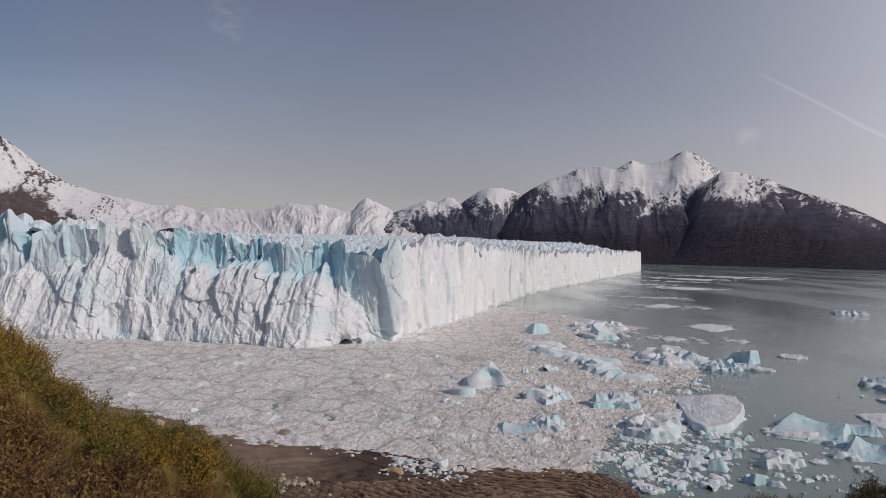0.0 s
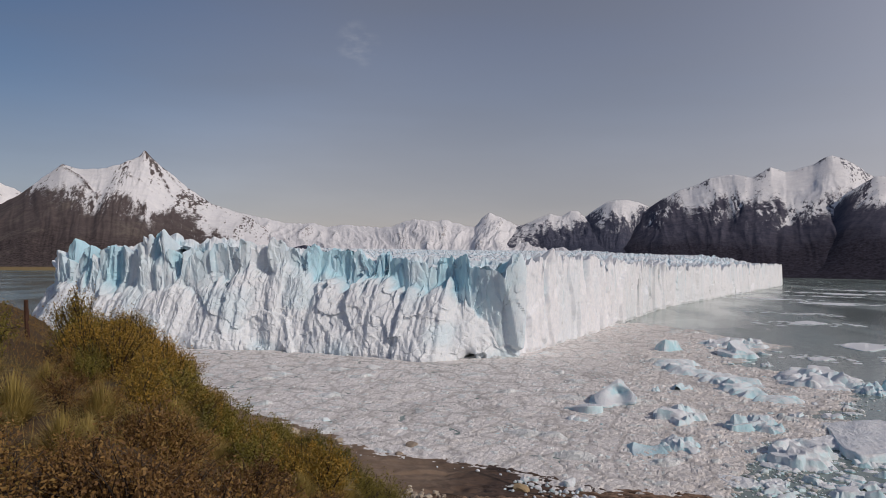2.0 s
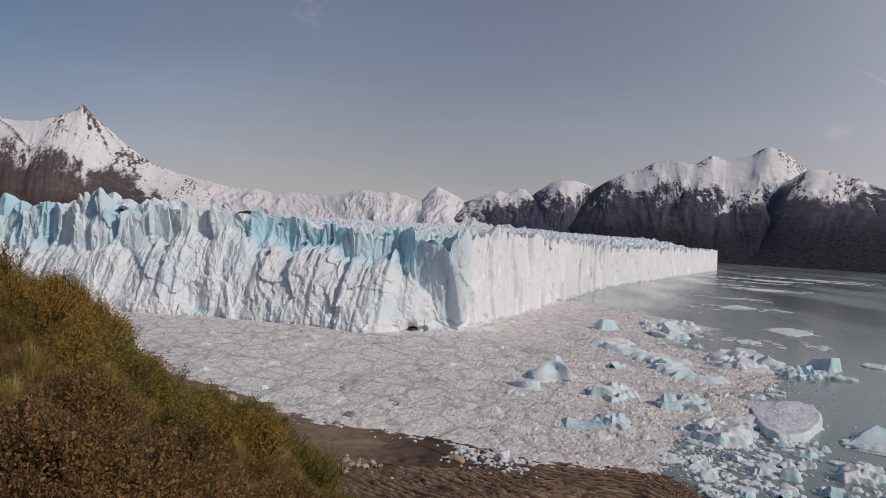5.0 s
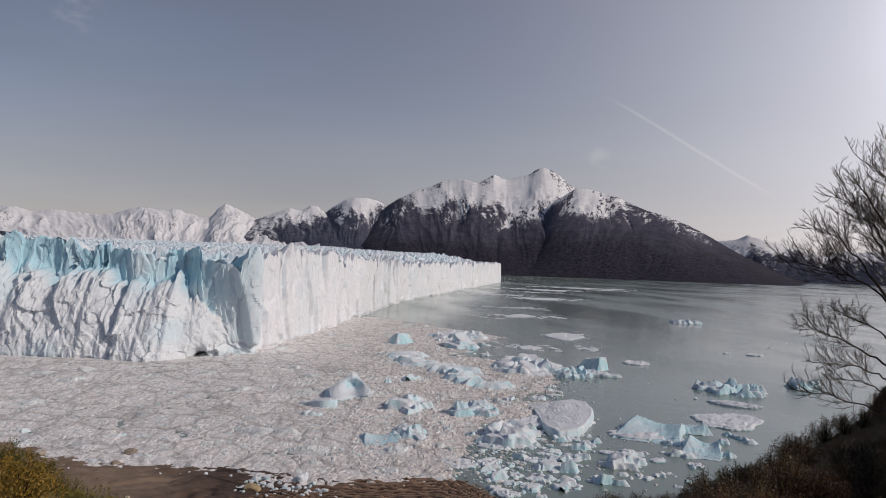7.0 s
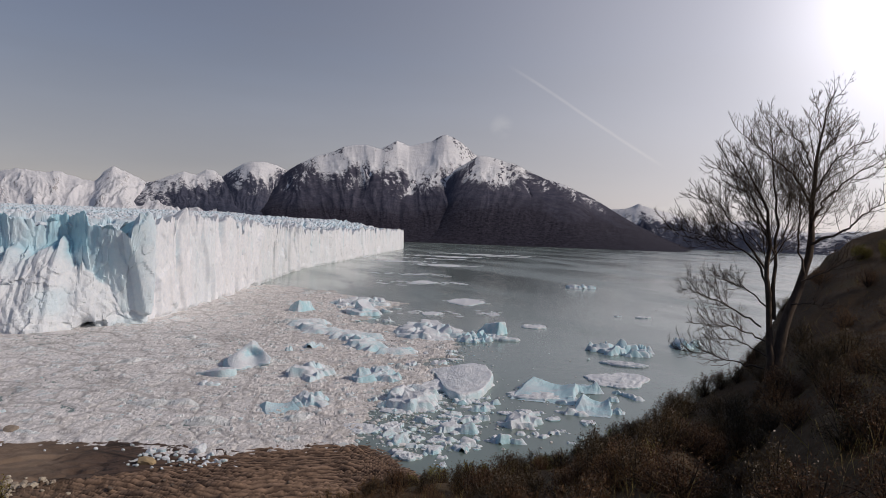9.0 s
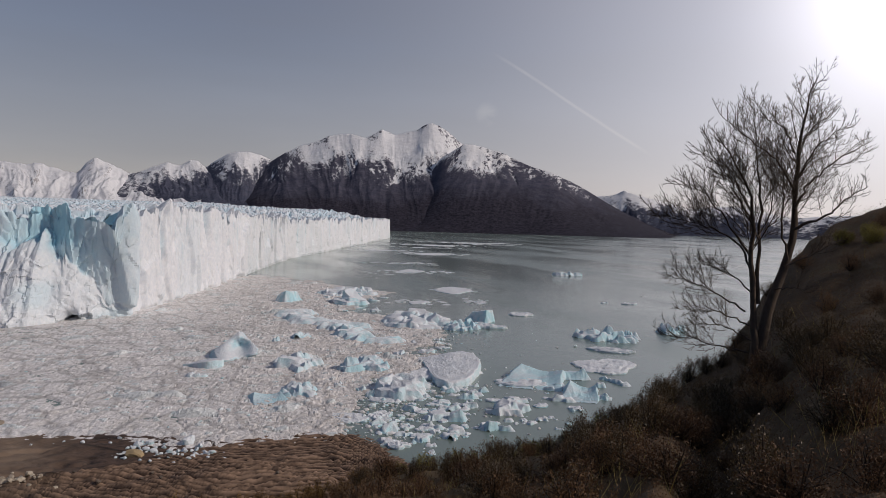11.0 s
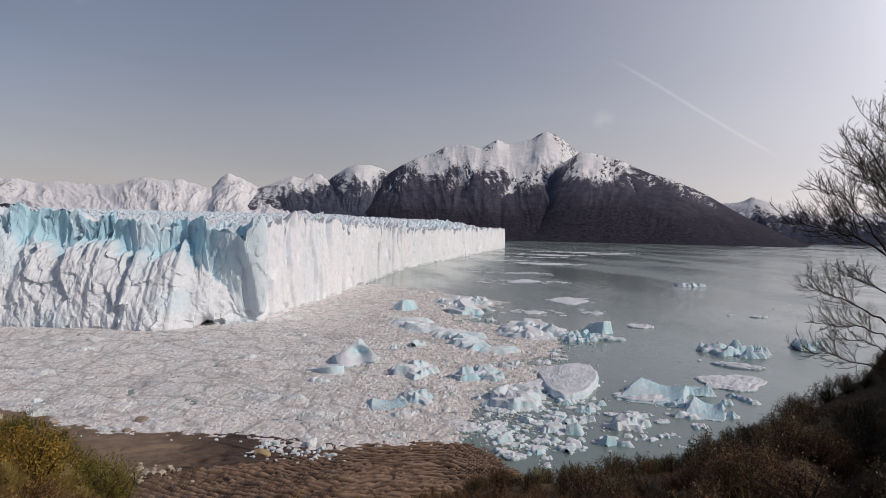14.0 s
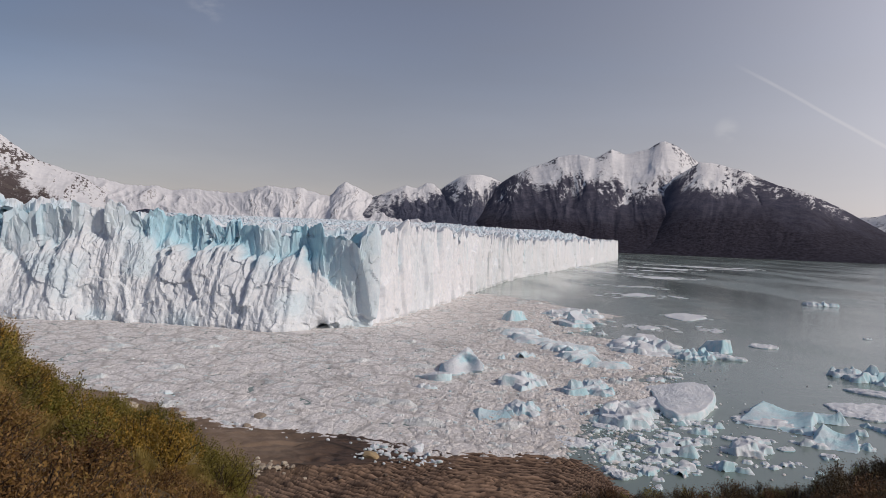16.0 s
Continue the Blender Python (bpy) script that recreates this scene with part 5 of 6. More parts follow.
TAN_STONE = make_stone("tan_boulder", (0.40, 0.30, 0.17), (0.46, 0.36, 0.22))


def lumps(name, n, level, seed, cuts, lo, material, flat=True):
    rng = np.random.default_rng(seed)
    v0, f0 = BALLS[level]
    out = []
    for i in range(n):
        v = facets(v0, rng, cuts, lo) * (1, rng.uniform(0.7, 1), rng.uniform(0.55, 0.85))
        v *= (1 + 0.06 * noise3(v, 3, seed + i, 3))[:, None]
        me = raw_mesh(name, v, f0, flat)
        me.materials.append(material)
        out.append(me)
    return out


def scatter(name, meshes, n, cx, cy, sx, sy, lo, hi, label, category, group, seed, sink=0.25):
    rng = np.random.default_rng(seed)
    for i in range(n):
        x, y = cx + sx * rng.normal() * 0.5, cy + sy * rng.normal() * 0.5
        size = lo * (hi / lo) ** (rng.random() ** 1.8)
        ob = new(name, meshes[rng.integers(len(meshes))])
        ob.matrix_world = pose(x, y, max(ground_at(x, y), 0.15) + size * (0.5 - sink), 0, 0, rng.uniform(0, 360)) @ Matrix.Scale(size, 4)
        tagged(ob, label, category, group=group)


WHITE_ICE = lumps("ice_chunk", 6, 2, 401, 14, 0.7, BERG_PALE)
scatter("ice_chunk", WHITE_ICE, 26, -9, 164, 7, 9, 0.35, 1.0, "lump of white ice stranded on dark shore rock", "ice chunk", "stranded ice", 11)
scatter("ice_chunk", WHITE_ICE, 34, -1, 158, 7, 7, 0.35, 1.1, "lump of white ice stranded on dark shore rock", "ice chunk", "stranded ice", 12)
scatter("ice_chunk", WHITE_ICE, 14, 3, 155, 5, 3, 0.4, 1.0, "lump of white ice stranded on dark shore rock", "ice chunk", "stranded ice", 13)
scatter("ice_chunk", WHITE_ICE, 7, -30, 174, 26, 5, 0.3, 0.8, "lump of white ice stranded on dark shore rock", "ice chunk", "stranded ice", 14)
scatter("ice_chunk", WHITE_ICE, 1, 1, 167.5, 0.1, 0.1, 1.9, 2.0, "large round lump of white ice on the shore", "ice chunk", "stranded ice", 15)
scatter("boulder", lumps("boulder", 1, 3, 411, 12, 0.65, TAN_STONE), 1, -9.3, 157.5, 0.1, 0.1, 2.0, 2.1, "tan boulder lying on the dark rock shore", "boulder", "", 16)
PALE_ROCKS = lumps("stone", 6, 2, 421, 11, 0.6, PALE_STONE)
scatter("stone", PALE_ROCKS, 130, -28.5, 142, 7, 6, 0.3, 0.85, "pale stone in a heap on the shore", "stone", "heap of pale stones", 17)
scatter("stone", PALE_ROCKS, 26, -75, 190, 22, 12, 0.5, 1.8, "pale stone on bare ground by the shore", "stone", "stones along the shore", 18)
scatter("stone", lumps("stone", 4, 2, 431, 10, 0.6, DARK_STONE), 26, 10, 140, 40, 12, 0.25, 0.8, "brown stone on the rock shore", "stone", "stones along the shore", 19)


# ---- shrubs, grass and the bare tree ----
def make_leaf(name, tones, gloss=0.25, rough=0.6):
    m = Mat(name, rough, 0, gloss)
    mixv = m.math("ADD", m.math("MULTIPLY", m.island(), 0.55), m.math("MULTIPLY", m.random(), 0.45))
    c = m.ramp(mixv, *[(i / (len(tones) - 1), t) for i, t in enumerate(tones)])
    m.color(c)
    thin = m.n.new("ShaderNodeBsdfTranslucent")
    m.l.new(c, thin.inputs[0])
    both = m.n.new("ShaderNodeMixShader")
    both.inputs[0].default_value = 0.22
    m.l.new(m.bsdf.outputs[0], both.inputs[1])
    m.l.new(thin.outputs[0], both.inputs[2])
    m.l.new(both.outputs[0], m.n["Material Output"].inputs[0])
    return m.mat


def make_bark(name, a, b):
    m = Mat(name, 0.9, 0, 0.15)
    m.color(m.ramp(m.noise(9, 5, 0.7, m.scaled(1, 1, 0.3)), (0.3, a), (0.7, b)))
    m.bump(m.noise(14, 5, 0.7, m.scaled(1, 1, 0.25)), 0.6, 0.02)
    return m.mat


GOLD = make_leaf("gold_olive_leaves", [(0.085, 0.068, 0.020), (0.225, 0.160, 0.036), (0.38, 0.24, 0.046), (0.55, 0.31, 0.052)])
OLIVE = make_leaf("olive_leaves", [(0.080, 0.075, 0.021), (0.19, 0.165, 0.037), (0.33, 0.27, 0.060)])
GREEN = make_leaf("bright_green_leaves", [(0.10, 0.11, 0.02), (0.20, 0.20, 0.035), (0.32, 0.29, 0.06)])
HEATH = make_leaf("brown_heath_leaves", [(0.065, 0.038, 0.020), (0.165, 0.092, 0.038), (0.30, 0.180, 0.060), (0.24, 0.19, 0.055)])
# Darker leaves than elsewhere: the right slope's shade is put into these tones.
SHADY = make_leaf("shaded_glossy_leaves", [(0.036, 0.028, 0.014), (0.085, 0.058, 0.026), (0.14, 0.09, 0.038)], 0.4, 0.42)
RUST = make_leaf("shaded_rust_leaves", [(0.055, 0.032, 0.020), (0.130, 0.073, 0.040), (0.23, 0.136, 0.064)])
STRAW = make_leaf("straw_grass", [(0.22, 0.17, 0.05), (0.40, 0.31, 0.10), (0.52, 0.42, 0.17)])
TWIG = make_bark("shrub_stems", (0.035, 0.026, 0.020), (0.09, 0.07, 0.055))
# The tree's bark is lightened for the glare that veils its twigs.
BARK = make_bark("dark_bark", (0.060, 0.047, 0.038), (0.14, 0.11, 0.088))


def tube(points, radii, sides, vs, fs):
    """A tapered tube along a path, added to the lists."""
    pts = np.asarray(points, float)
    tang = np.gradient(pts, axis=0)
    tang /= np.linalg.norm(tang, axis=1)[:, None] + 1e-9
    ref = np.where(np.abs(tang[:, 2:3]) > 0.9, [[1.0, 0, 0]], [[0, 0, 1.0]])
    a = np.cross(tang, ref)
    a /= np.linalg.norm(a, axis=1)[:, None] + 1e-9
    b = np.cross(tang, a)
    ang = np.arange(sides) * 2 * math.pi / sides
    ring = pts[:, None] + np.asarray(radii)[:, None, None] * (np.cos(ang)[None, :, None] * a[:, None] + np.sin(ang)[None, :, None] * b[:, None])
    base = sum(len(v) for v in vs)
    n = len(pts)
    idx = np.arange(n * sides).reshape(n, sides) + base
    nxt = np.roll(idx, -1, 1)
    vs.append(ring.reshape(-1, 3))
    fs.append(np.stack([idx[:-1], nxt[:-1], nxt[1:], idx[1:]], -1).reshape(-1, 4))


def leaves(points, rng, size, slim=0.5, up=0.3):
    """A small four-cornered leaf at each point."""
    n = len(points)
    d = rng.normal(size=(n, 3)) + (0, 0, up)
    d /= np.linalg.norm(d, axis=1)[:, None]
    e = np.cross(d, rng.normal(size=(n, 3)))
    e /= np.linalg.norm(e, axis=1)[:, None] + 1e-9
    l = (np.asarray(size) * rng.uniform(0.6, 1.4, n))[:, None]
    w = l * slim
    v = np.stack([points, points + d * l * 0.5 + e * w * 0.5, points + d * l, points + d * l * 0.5 - e * w * 0.5], 1).reshape(-1, 3)
    return v, np.arange(n * 4).reshape(n, 4)


def shrub(seed, tall, wide, branches, count, leaf, leaf_mat, label, upright=0.5, slim=0.5):
    """A shrub at the origin: stems and foliage."""
    rng = np.random.default_rng(seed)
    ob = thing("shrub", 0, 0, 0, label, "shrub", "shrubs on the hillside")
    vs, fs, pts = [], [], []
    for i in range(branches):
        a, lean = rng.uniform(0, 6.283), rng.random() ** 0.6
        tip = np.array([math.cos(a) * wide * 0.5 * lean, math.sin(a) * wide * 0.5 * lean, tall * (1 - (0.75 - 0.5 * upright) * lean ** 2) * rng.uniform(0.75, 1.05)])
        bend = rng.normal(size=3) * 0.06 * tall
        t = np.linspace(0, 1, 6)[:, None]
        path = tip * np.concatenate([t ** (1.0 + 0.5 * upright), t ** (1.0 + 0.5 * upright), t ** 0.9], 1) + bend * np.sin(t * 3.14) - (0, 0, 0.05)
        tube(path, np.linspace(0.012, 0.003, 6) * (0.5 + tall), 3, vs, fs)
        k = count // branches
        n_clumps = 6
        tc = 0.30 + 0.70 * (np.arange(n_clumps) + rng.random(n_clumps)) / n_clumps
        hub = np.stack([np.interp(tc, t[:, 0], path[:, c]) for c in range(3)], 1) + rng.normal(size=(n_clumps, 3)) * (0.03 + 0.10 * (1.15 - tc[:, None])) * tall ** 0.7
        pick = rng.integers(0, n_clumps, k)
        pts.append(hub[pick] + rng.normal(size=(k, 3)) * (0.036, 0.036, 0.075) * tall ** 0.6)
    pts = np.concatenate(pts)
    pts[:, 2] = np.maximum(pts[:, 2], 0.02)
    part("wood", raw_mesh("wood", np.concatenate(vs), np.concatenate(fs)), TWIG, ob)
    v, f = leaves(pts, rng, leaf, slim)
    part("foliage", raw_mesh("foliage", v, f, True), leaf_mat, ob)
    return ob


def tussock(seed, tall, wide, blades):
    rng = np.random.default_rng(seed)
    a, lean = rng.uniform(0, 6.283, blades), rng.random(blades) ** 0.7
    base = np.stack([np.cos(a) * 0.12 * wide * lean, np.sin(a) * 0.12 * wide * lean, 0 * a], 1)
    tip = np.stack([np.cos(a) * wide * 0.5 * lean, np.sin(a) * wide * 0.5 * lean, tall * (1 - 0.75 * lean ** 2) * rng.uniform(0.6, 1.1, blades)], 1)
    midp = base * 0.5 + tip * 0.5 + (0, 0, 0.14 * tall)
    e = np.stack([-np.sin(a), np.cos(a), 0 * a], 1) * 0.0032
    v = np.stack([base - e, base + e, midp + e * 0.8, midp - e * 0.8, tip], 1).reshape(-1, 3)
    i = np.arange(blades)[:, None] * 5
    f = np.concatenate([i + [[0, 1, 2, 3]], i + [[3, 2, 4, 4]]])
    me = bpy.data.meshes.new("grass_tussock")
    me.from_pydata(v.tolist(), [], [tuple(q[:4]) if q[2] != q[3] else tuple(q[:3]) for q in f.tolist()])
    me.materials.append(STRAW)
    return me


def on_hill(az, r, sink=0.03):
    x, y = math.sin(radians(az)) * r, math.cos(radians(az)) * r
    return x, y, ground_at(x, y) - sink


def plant(model, spots, rng, lo=0.8, hi=1.25, squash=1.0):
    """Copies of a shrub at (azimuth, distance) spots; the model itself takes the first."""
    for i, (az, r) in enumerate(spots):
        x, y, z = on_hill(az, r)
        k = rng.uniform(lo, hi)
        m = pose(x, y, z, rng.normal() * 5, rng.normal() * 5, rng.uniform(0, 360)) @ Matrix.Diagonal((k, k, k * squash * rng.uniform(0.85, 1.15), 1))
        if i:
            copy_thing(model, m)
        else:
            first = m
    model.matrix_basis = first


def spots(rng, n, az0, az1, r0, r1, inside=True):
    out = []
    while len(out) < n:
        az, r = rng.uniform(az0, az1), r0 * (r1 / r0) ** (rng.random() ** 0.8)
        if (not inside or r < np.interp(az, HA, HR) + 0.6) and not (-42.5 < az < -38.6 and r < 24.5):
            out.append((az, r))
    return out


def vegetation():
    rng = np.random.default_rng(2024)
    tall = shrub(501, 1.5, 1.35, 46, 5600, 0.048, GOLD, "tall gold and olive shrub on the hillside", 0.9)
    plant(tall, [(-36.9, 22), (-36.0, 21), (-35.0, 21.5), (-34.0, 21.5), (-33.2, 22), (-35.4, 19.5), (-33.8, 19), (-32.4, 20.5), (-31.6, 22), (-32.6, 18), (-31.0, 20), (-30.2, 22.5), (-36.5, 18.5), (-34.6, 17)], rng, 0.85, 1.15)
    mid = shrub(502, 1.0, 1.3, 30, 4800, 0.044, GOLD, "rounded gold-brown shrub on the slope", 0.6)
    plant(mid, [(-29.2, 23), (-28.4, 24), (-29.5, 20), (-28.0, 21), (-45, 48), (-44, 46), (-42.6, 45), (-43.5, 40)] + spots(rng, 20, -34, -17, 12, 21.5), rng, 0.7, 1.15)
    olive = shrub(503, 1.15, 1.4, 30, 5400, 0.045, OLIVE, "olive-green shrub above the shore", 0.6)
    plant(olive, [(-20.4, 26), (-19.4, 26.5), (-18.6, 27), (-17.8, 26.5), (-21.4, 26), (-20.0, 24.5), (-18.8, 24.5), (-16.9, 26), (-22.5, 25.5), (-17.2, 24)] + spots(rng, 16, -44, -16, 10, 22), rng, 0.7, 1.1)
    big = shrub(509, 1.9, 1.5, 36, 6200, 0.047, OLIVE, "tall olive shrub above the rock shore", 0.8)
    plant(big, [(-15.6, 22.5), (-14.8, 22.8), (-16.4, 23.5), (-15.2, 21), (-14.2, 21.5)], rng, 0.8, 1.05)
    green = shrub(504, 0.6, 0.9, 26, 3200, 0.038, GREEN, "small bright yellow-green shrub", 0.5)
    plant(green, [(-21.5, 15.5), (-22.3, 16), (-26, 14), (-24.8, 13.5), (-27, 16.5), (-12, 20), (-14, 19), (-30, 13), (-19, 18), (-10, 19.5)], rng, 0.7, 1.1)
    heath = shrub(505, 0.55, 1.1, 34, 4000, 0.029, HEATH, "low brown heath shrub", 0.4)
    plant(heath, spots(rng, 55, -48, -13, 5.0, 24) + spots(rng, 20, -46, -22, 4.5, 12) + [(az, float(np.interp(az, HA, HR)) - rng.uniform(0, 1.5)) for az in np.linspace(-13, 13.5, 18)], rng, 0.7, 1.35)
    shady = shrub(506, 1.0, 1.4, 28, 3000, 0.038, SHADY, "small-leaved shrub with leaves toned dark for the shaded slope", 0.5)
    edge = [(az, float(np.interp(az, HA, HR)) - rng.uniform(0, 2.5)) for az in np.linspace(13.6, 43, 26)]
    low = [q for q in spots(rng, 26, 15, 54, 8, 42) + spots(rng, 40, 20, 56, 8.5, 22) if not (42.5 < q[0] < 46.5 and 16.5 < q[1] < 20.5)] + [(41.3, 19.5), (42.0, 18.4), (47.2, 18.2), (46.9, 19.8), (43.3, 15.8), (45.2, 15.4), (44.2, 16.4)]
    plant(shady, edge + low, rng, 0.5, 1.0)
    tint = shrub(507, 0.8, 1.1, 26, 2600, 0.034, RUST, "low rust-brown shrub toned darker for the shaded slope", 0.4)
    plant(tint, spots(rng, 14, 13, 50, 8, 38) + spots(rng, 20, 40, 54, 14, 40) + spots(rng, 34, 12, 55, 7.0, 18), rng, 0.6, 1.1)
    # lit counterpart of the darkened shrubs, in undarkened olive
    lit = shrub(508, 0.85, 1.1, 26, 3200, 0.042, OLIVE, "olive shrub at the edge of the slope", 0.5)
    plant(lit, [(az, float(np.interp(az, HA, HR)) + rng.uniform(-0.8, 0.4)) for az in (17, 19, 21.5, 23, 25, 27.5, 29, 30.5, 33, 35)] + spots(rng, 7, 46, 55, 26, 42), rng, 0.7, 1.15)
    for i, (az, r, k) in enumerate(((-31.6, 12.5, 1.0), (-30.6, 12.2, 1.1), (-32.3, 12.8, 0.8), (-44, 13, 1.2), (-43, 12.4, 1.0), (-45.5, 12, 1.1), (-20.0, 15.5, 1.0), (-18.8, 15.2, 1.1), (-22.6, 15.6, 0.7), (-17.6, 15.8, 0.9), (-16.2, 16.4, 0.8), (-24.2, 17.5, 0.7),
                                    (-27.5, 12.2, 0.8), (-35.5, 11, 0.8), (-39, 14, 0.9), (27, 27, 0.9), (28.4, 27, 0.8), (-38, 8.5, 0.8), (-41, 9.5, 0.9), (-36.4, 9.2, 0.7), (-43.4, 8.2, 0.8), (-33.4, 9.8, 0.7), (-21, 11.5, 0.7), (-25.5, 10.5, 0.7), (-15.0, 17, 0.8))):
        x, y, z = on_hill(az, r)
        ob = new("grass_tussock", tussock(520 + i, 0.55, 0.95, 900))
        ob.matrix_world = pose(x, y, z, 0, 0, 40 * i) @ Matrix.Scale(1.3 * k, 4)
        tagged(ob, "tussock of dry straw-yellow grass", "grass tussock", group="grass tussocks")


def undergrowth():
    """Low heath, dead stalks and litter between the shrubs."""
    rng = np.random.default_rng(611)
    n = 260000
    az = np.concatenate([rng.uniform(-50, -10, n * 14 // 25), rng.uniform(-10, 57, n - n * 14 // 25)])
    r = 3.5 * (46 / 3.5) ** rng.random(n)
    keep = r < np.interp(az, HA, HR) + 1.5
    az, r = np.concatenate([az[keep], rng.uniform(41, 57, 26000)]), np.concatenate([r[keep], rng.uniform(17, 44, 26000)])
    x, y = polar(az, r)
    z = ground_z(x, y)
    bush = vnoise(x / 0.55, y / 0.55, 615)
    pts = np.stack([x, y, z + rng.random(len(x)) ** 1.5 * (0.08 + (0.6 + 0.5 * (az > 41)) * bush ** 3)], 1)
    v, f = leaves(pts, rng, np.where(az > 0, 0.015 * np.sqrt(r / 3.5) + 0.006, 0.0034 * r ** 0.85 + 0.005), 0.24, 0.9)
    me = raw_mesh("undergrowth", v, f, True)
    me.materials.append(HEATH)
    # right-hand heath takes the rust tone, darkened for the shaded slope
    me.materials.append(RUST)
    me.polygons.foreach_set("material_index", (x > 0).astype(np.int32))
    tagged(part("undergrowth", me, None), "low brown heath and litter covering the slope", "undergrowth", kind="stuff")
    m = 3000
    az, r = np.concatenate([rng.uniform(-48, -12, m // 2), rng.uniform(14, 54, m // 2)]), 8 * (32 / 8) ** rng.random(m)
    keep = r < np.interp(az, HA, HR)
    x, y = polar(az[keep], r[keep])
    base = np.stack([x, y, ground_z(x, y)], 1)
    tip = base + rng.normal(size=base.shape) * (0.14, 0.14, 0.05) + (0, 0, 0.32)
    e = rng.normal(size=base.shape) * 0.0022
    vv = np.stack([base - e, base + e, tip + e * 0.3, tip - e * 0.3], 1).reshape(-1, 3)
    tagged(part("dry_stalks", raw_mesh("dry_stalks", vv, np.arange(len(vv)).reshape(-1, 4), True), STRAW), "thin dry stalks standing among the heath", "grass", kind="stuff")


vegetation()
undergrowth()


def seen_from_eye(az, el, r):
    d = toward(az, el)
    return np.array([d.x, d.y, d.z]) * r / math.hypot(d.x, d.y) + (0, 0, EYE)


def curve(pts, n):
    """A smooth path through points."""
    pts = np.asarray(pts, float)
    t = np.concatenate([[0], np.cumsum(np.linalg.norm(np.diff(pts, axis=0), axis=1))])
    u = np.linspace(0, t[-1], n)
    out = np.stack([np.interp(u, t, pts[:, c]) for c in range(3)], 1)
    for _ in range(2):
        out[1:-1] = (out[:-2] + 2 * out[1:-1] + out[2:]) / 4
    return out


def bare_tree():
    rng = np.random.default_rng(707)
    bx, by, bz = on_hill(44.3, 20.0, 0.0)
    tree = thing("tree", bx, by, bz, "leafless dark tree with fine fanning twigs on the slope", "tree")
    o = np.array([bx, by, bz])
    crown = ([], [])

    def shoots(path, r0, depth, spread, up):
        """Side shoots along a path, finer and finer."""
        length = np.linalg.norm(np.diff(path, axis=0), axis=1).sum()
        n = max(3, int(length / (0.14, 0.115, 0.10)[depth]))
        for i in range(n):
            t = (0.22, 0.15, 0.1)[depth] + (0.78, 0.85, 0.9)[depth] * (i + rng.random()) / n
            k = t * (len(path) - 1)
            j = min(int(k), len(path) - 2)
            at = path[j] + (path[j + 1] - path[j]) * (k - j)
            d = path[j + 1] - path[j]
            d /= np.linalg.norm(d)
            sidev = rng.normal(size=3) * (1, 1, 0.55)
            sidev -= d * sidev.dot(d)
            sidev /= np.linalg.norm(sidev) + 1e-9
            go = d * 0.75 + sidev * spread * rng.uniform(0.6, 1.2) + (0, 0, up)
            go /= np.linalg.norm(go)
            long_ = min(1.4, length * (0.46, 0.46, 0.5)[depth]) * (1.1 - 0.72 * t) * rng.uniform(0.6, 1.2)
            if long_ < 0.06:
                continue
            m = (6, 5, 4)[depth]
            u = np.linspace(0, 1, m)[:, None]
            way_ = at + go * long_ * u + rng.normal(size=3) * 0.10 * long_ * np.sin(u * 3.1) + np.array((0, 0, 0.28)) * long_ * u * u
            rr_ = max(r0 * (1 - 0.7 * t) * 0.34, (0.0075, 0.0054, 0.0042)[depth])
            tube(way_ - o, np.linspace(rr_, rr_ * 0.6, m), 4 if depth == 0 else 3, *crown)
            if depth < 2:
                shoots(way_, rr_, depth + 1, 0.85, 0.08)

    def limb(kind, spots_, r0, r1, spread, up, dr=0.0):
        pts = [seen_from_eye(a, e, 20.0 + dr * i / max(1, len(spots_) - 1)) for i, (a, e) in enumerate(spots_)]
        path = curve(pts, 16)
        path[2:] += rng.normal(size=(14, 3)) * 0.025
        vs, fs = [], []
        tube(path - o, (r1 + (r0 - r1) * (1 - np.linspace(0, 1, 16)) ** 1.15) * (1.0 if kind == "trunk" else 0.8) * (1 + 0.06 * rng.normal(size=16)), 8 if kind == "trunk" else 6, vs, fs)
        part(kind, raw_mesh(kind, vs[0], fs[0]), BARK, tree)
        for _ in range(2 if spots_[-1][1] < 2.0 else 1):           # the low limbs carry the densest sprays
            shoots(path[5:] if kind == "trunk" else path[2:], r0 * 0.42, 0, spread, up)

    limb("trunk", [(43.9, -10.8), (43.8, -6.1), (43.4, -3), (43.5, 0.1), (43.5, 2), (42.9, 3.7), (41.9, 5.1), (41, 6.5)], 0.115, 0.012, 0.95, 0.10, -0.5)
    limb("trunk", [(44.3, -8.9), (44.8, -5.1), (45.9, -2.2), (46.3, 0.4), (46.1, 4.1), (46.5, 6.3), (46.5, 8.8), (47.2, 10.8)], 0.15, 0.012, 0.95, 0.10, 0.8)
    limb("trunk", [(44, -5.6), (43.9, -0.8), (44, 2.5), (43.6, 4.6), (43.5, 6.5), (43.2, 8.8)], 0.06, 0.008, 0.95, 0.10, 0.4)
    limb("limb", [(46.2, -0), (48.2, 0.9), (49.7, 2.4), (50.7, 3.2)], 0.055, 0.01, 0.85, 0.10, -0.5)
    limb("limb", [(46.2, 1.5), (46.9, 3.2), (48.8, 5), (50.5, 6)], 0.05, 0.008, 0.85, 0.10, 0.8)
    limb("limb", [(46, 3), (45, 4.9), (43.3, 6.3), (41.1, 8.2)], 0.045, 0.007, 0.85, 0.10, -0.8)
    limb("limb", [(46, 5.5), (45.4, 7.2), (44.1, 8.1), (42.9, 9.6)], 0.035, 0.006, 0.85, 0.10, 0.6)
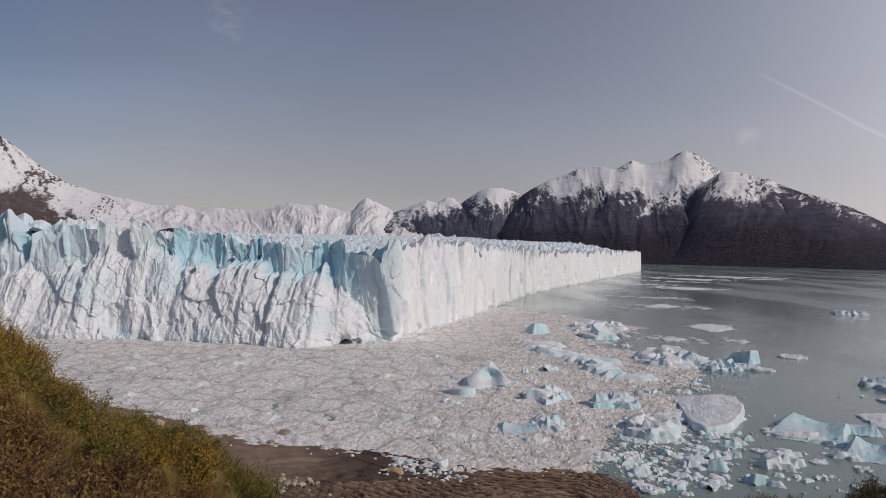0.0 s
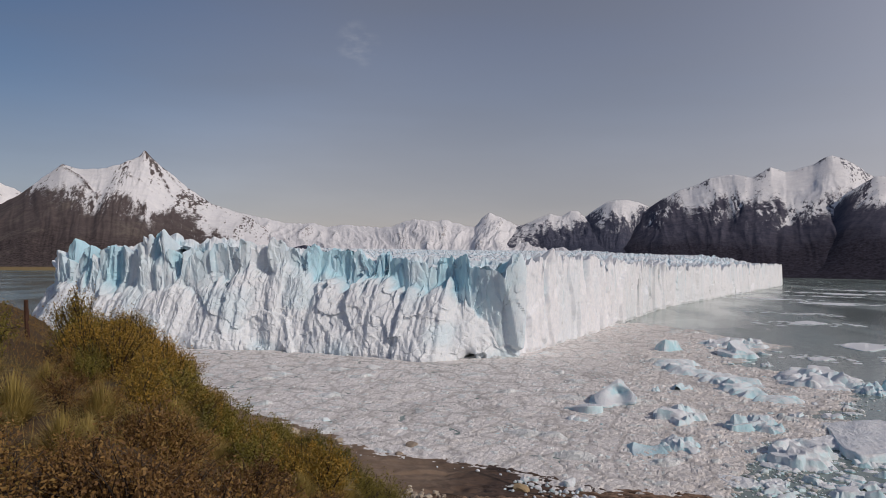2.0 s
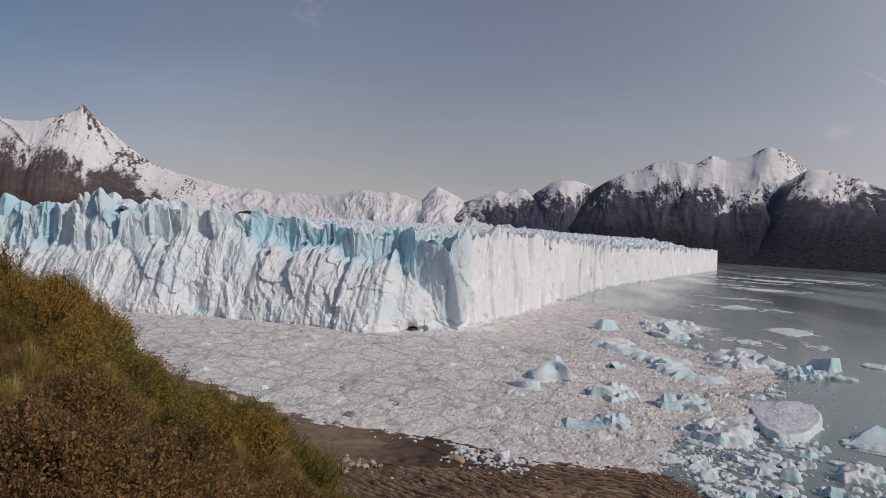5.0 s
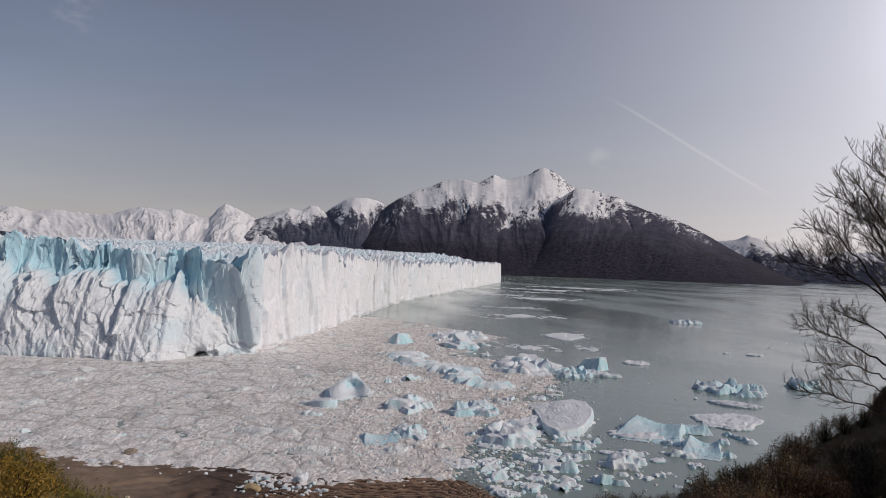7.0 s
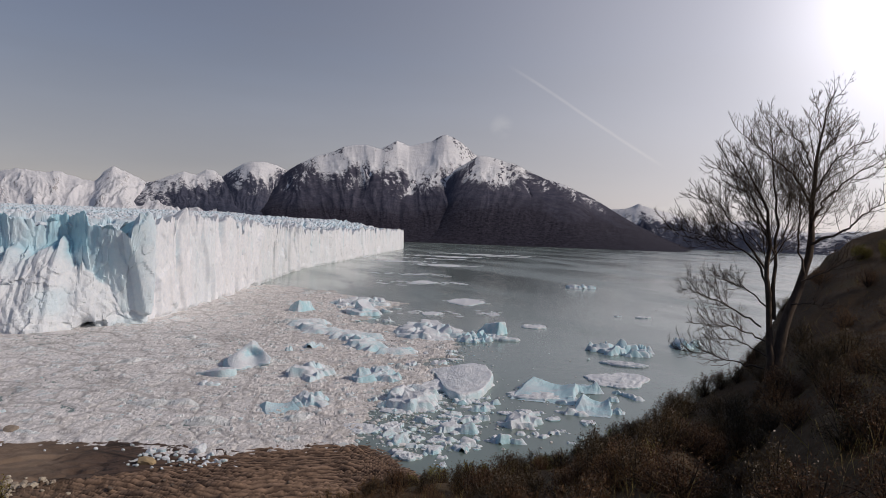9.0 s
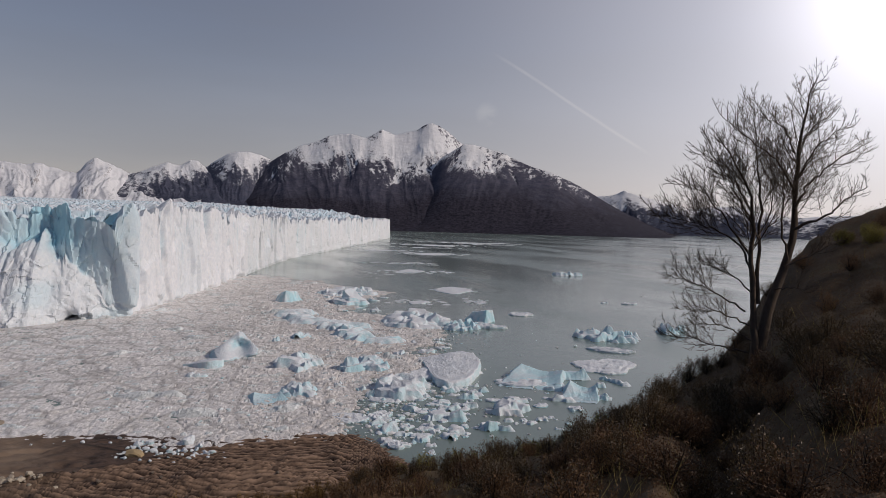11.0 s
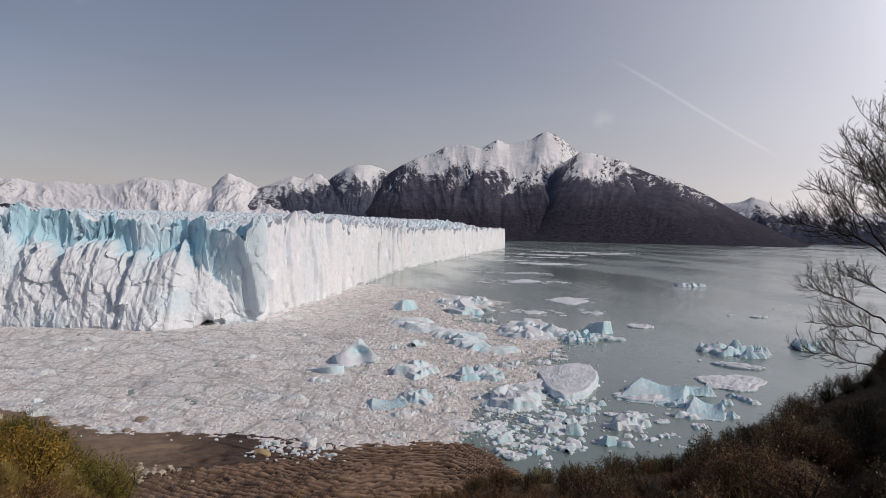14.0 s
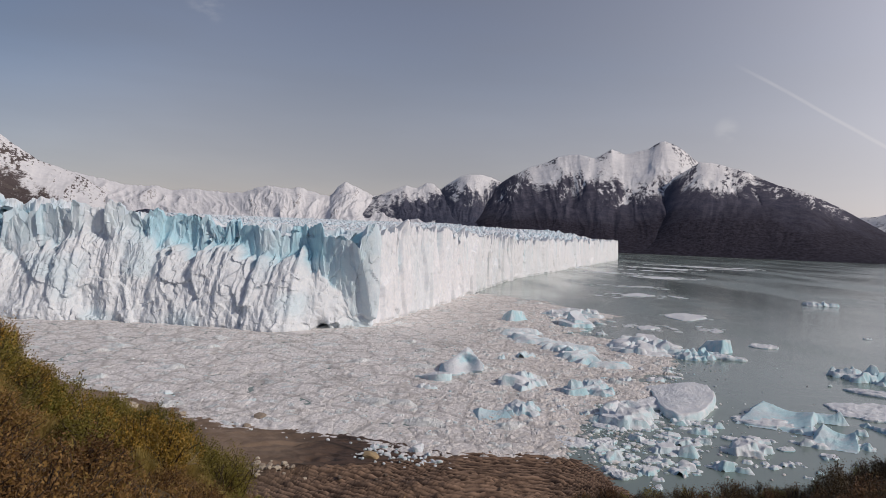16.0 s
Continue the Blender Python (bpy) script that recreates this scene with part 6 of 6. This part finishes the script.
    limb("limb", [(46.5, 6.4), (47.5, 7.5), (48.7, 8.6)], 0.03, 0.006, 0.85, 0.10, 0.9)
    limb("limb", [(46.3, 3.7), (47.4, 5.9), (49.5, 7.4)], 0.035, 0.006, 0.85, 0.10, -0.9)
    limb("limb", [(46.5, 8.3), (46.1, 9.8), (46.3, 10.7)], 0.022, 0.005, 0.85, 0.10, 0.2)
    limb("limb", [(43.4, 1.1), (42, 3.6), (39.9, 5.6), (39.1, 5.4)], 0.04, 0.006, 0.85, 0.10, 0.7)
    limb("limb", [(43.4, -2.1), (42.1, 0), (39.7, 2.9), (37.7, 3.3)], 0.042, 0.006, 0.85, 0.10, -0.7)
    limb("limb", [(43.4, -3), (42.4, -0.9), (40, 0.2), (36.2, 1)], 0.042, 0.006, 0.85, 0.10, 0.3)
    limb("limb", [(43.5, 0.1), (41.5, 4.1), (40, 6.9)], 0.035, 0.006, 0.85, 0.10, -0.3)
    limb("limb", [(43.2, -6.2), (40.9, -4.8), (39.1, -4.1), (37.3, -3.6)], 0.035, 0.005, 0.85, 0.10, 0.5)
    limb("limb", [(43.5, -4.7), (42, -3.4), (39.7, -2.5)], 0.03, 0.005, 0.85, 0.10, -0.5)
    limb("limb", [(43.5, -7.2), (41.5, -6.3), (38.3, -6.3)], 0.03, 0.005, 0.85, 0.10, 0.8)
    limb("limb", [(43.6, -9.2), (40.9, -8.8), (39, -8.3), (37.2, -8.4)], 0.03, 0.005, 0.85, 0.10, -0.3)
    limb("limb", [(43.7, -8.3), (41.7, -7.4), (39.4, -7.2)], 0.025, 0.005, 0.85, 0.10, 0.2)
    limb("limb", [(43.6, -1.3), (44.7, 1.1), (44.8, 3.4), (44.3, 5.5)], 0.032, 0.005, 0.85, 0.10, 0.7)
    limb("limb", [(45.1, -4.4), (46.6, -4.2), (48.1, -5)], 0.03, 0.005, 0.85, 0.10, -0.6)
    limb("limb", [(45.7, -2.7), (47.5, -1.8), (49.1, -0.6)], 0.03, 0.005, 0.85, 0.10, 0.6)
    limb("limb", [(45.9, -2.2), (45.3, 0.2), (45.5, 2.5), (45, 6.4)], 0.04, 0.006, 0.85, 0.10, -0.4)
    limb("limb", [(43.9, -0.8), (42.7, 1.5), (41.5, 3.2), (41, 4.6)], 0.03, 0.005, 0.85, 0.10, 0.5)
    part("crown", raw_mesh("crown", np.concatenate(crown[0]), np.concatenate(crown[1])), BARK, tree, "fine mesh of bare twigs")


bare_tree()


# ---- small things on the left slope ----
def wooden_post():
    x, y, z = on_hill(-40.3, 24.0)
    bm = bmesh.new()
    bmesh.ops.create_cone(bm, cap_ends=True, segments=8, radius1=0.075, radius2=0.06, depth=1.25)
    bmesh.ops.bevel(bm, geom=[e for e in bm.edges if abs(e.verts[0].co.z - e.verts[1].co.z) < 0.01 and e.verts[0].co.z > 0], offset=0.015, segments=1, affect="EDGES")
    for v in bm.verts:
        v.co.x += 0.012 * noise.noise(v.co * 6)
    me = bpy.data.meshes.new("wooden_post")
    bm.to_mesh(me)
    bm.free()
    me.materials.append(make_bark("weathered_post", (0.045, 0.025, 0.018), (0.10, 0.055, 0.04)))
    ob = new("wooden_post", me)
    ob.matrix_world = pose(x, y, z + 0.55, 3, -2, 20)
    tagged(ob, "dark weathered wooden post standing in the heath", "post")


def fallen_branch(az, r, length, turn, seed):
    rng = np.random.default_rng(seed)
    x, y, z = on_hill(az, r)
    vs, fs = [], []
    t = np.linspace(0, 1, 8)[:, None]
    main = np.array((1, 0, 0.12)) * length * (t - 0.5) + rng.normal(size=3) * 0.08 * np.sin(t * 5)
    tube(main, np.linspace(0.022, 0.006, 8), 5, vs, fs)
    for i in range(5):
        at = main[2 + i]
        go = np.array((0.5, rng.normal() * 0.5, 0.3 + 0.3 * rng.random())) * length * 0.28
        tube(at + go * np.linspace(0, 1, 4)[:, None], np.linspace(0.009, 0.003, 4), 3, vs, fs)
    me = raw_mesh("fallen_branch", np.concatenate(vs), np.concatenate(fs))
    me.materials.append(make_bark("bleached_wood", (0.20, 0.16, 0.12), (0.36, 0.31, 0.25)))
    ob = new("fallen_branch", me)
    ob.matrix_world = pose(x, y, z + 0.16, 0, 0, turn)
    tagged(ob, "bleached dead branch lying in the heath", "branch", group="fallen branches")


wooden_post()
fallen_branch(-19.5, 14.6, 1.3, 10, 31)
fallen_branch(-24.5, 14.0, 1.0, -35, 32)
fallen_branch(-33.0, 11.0, 0.9, 60, 33)
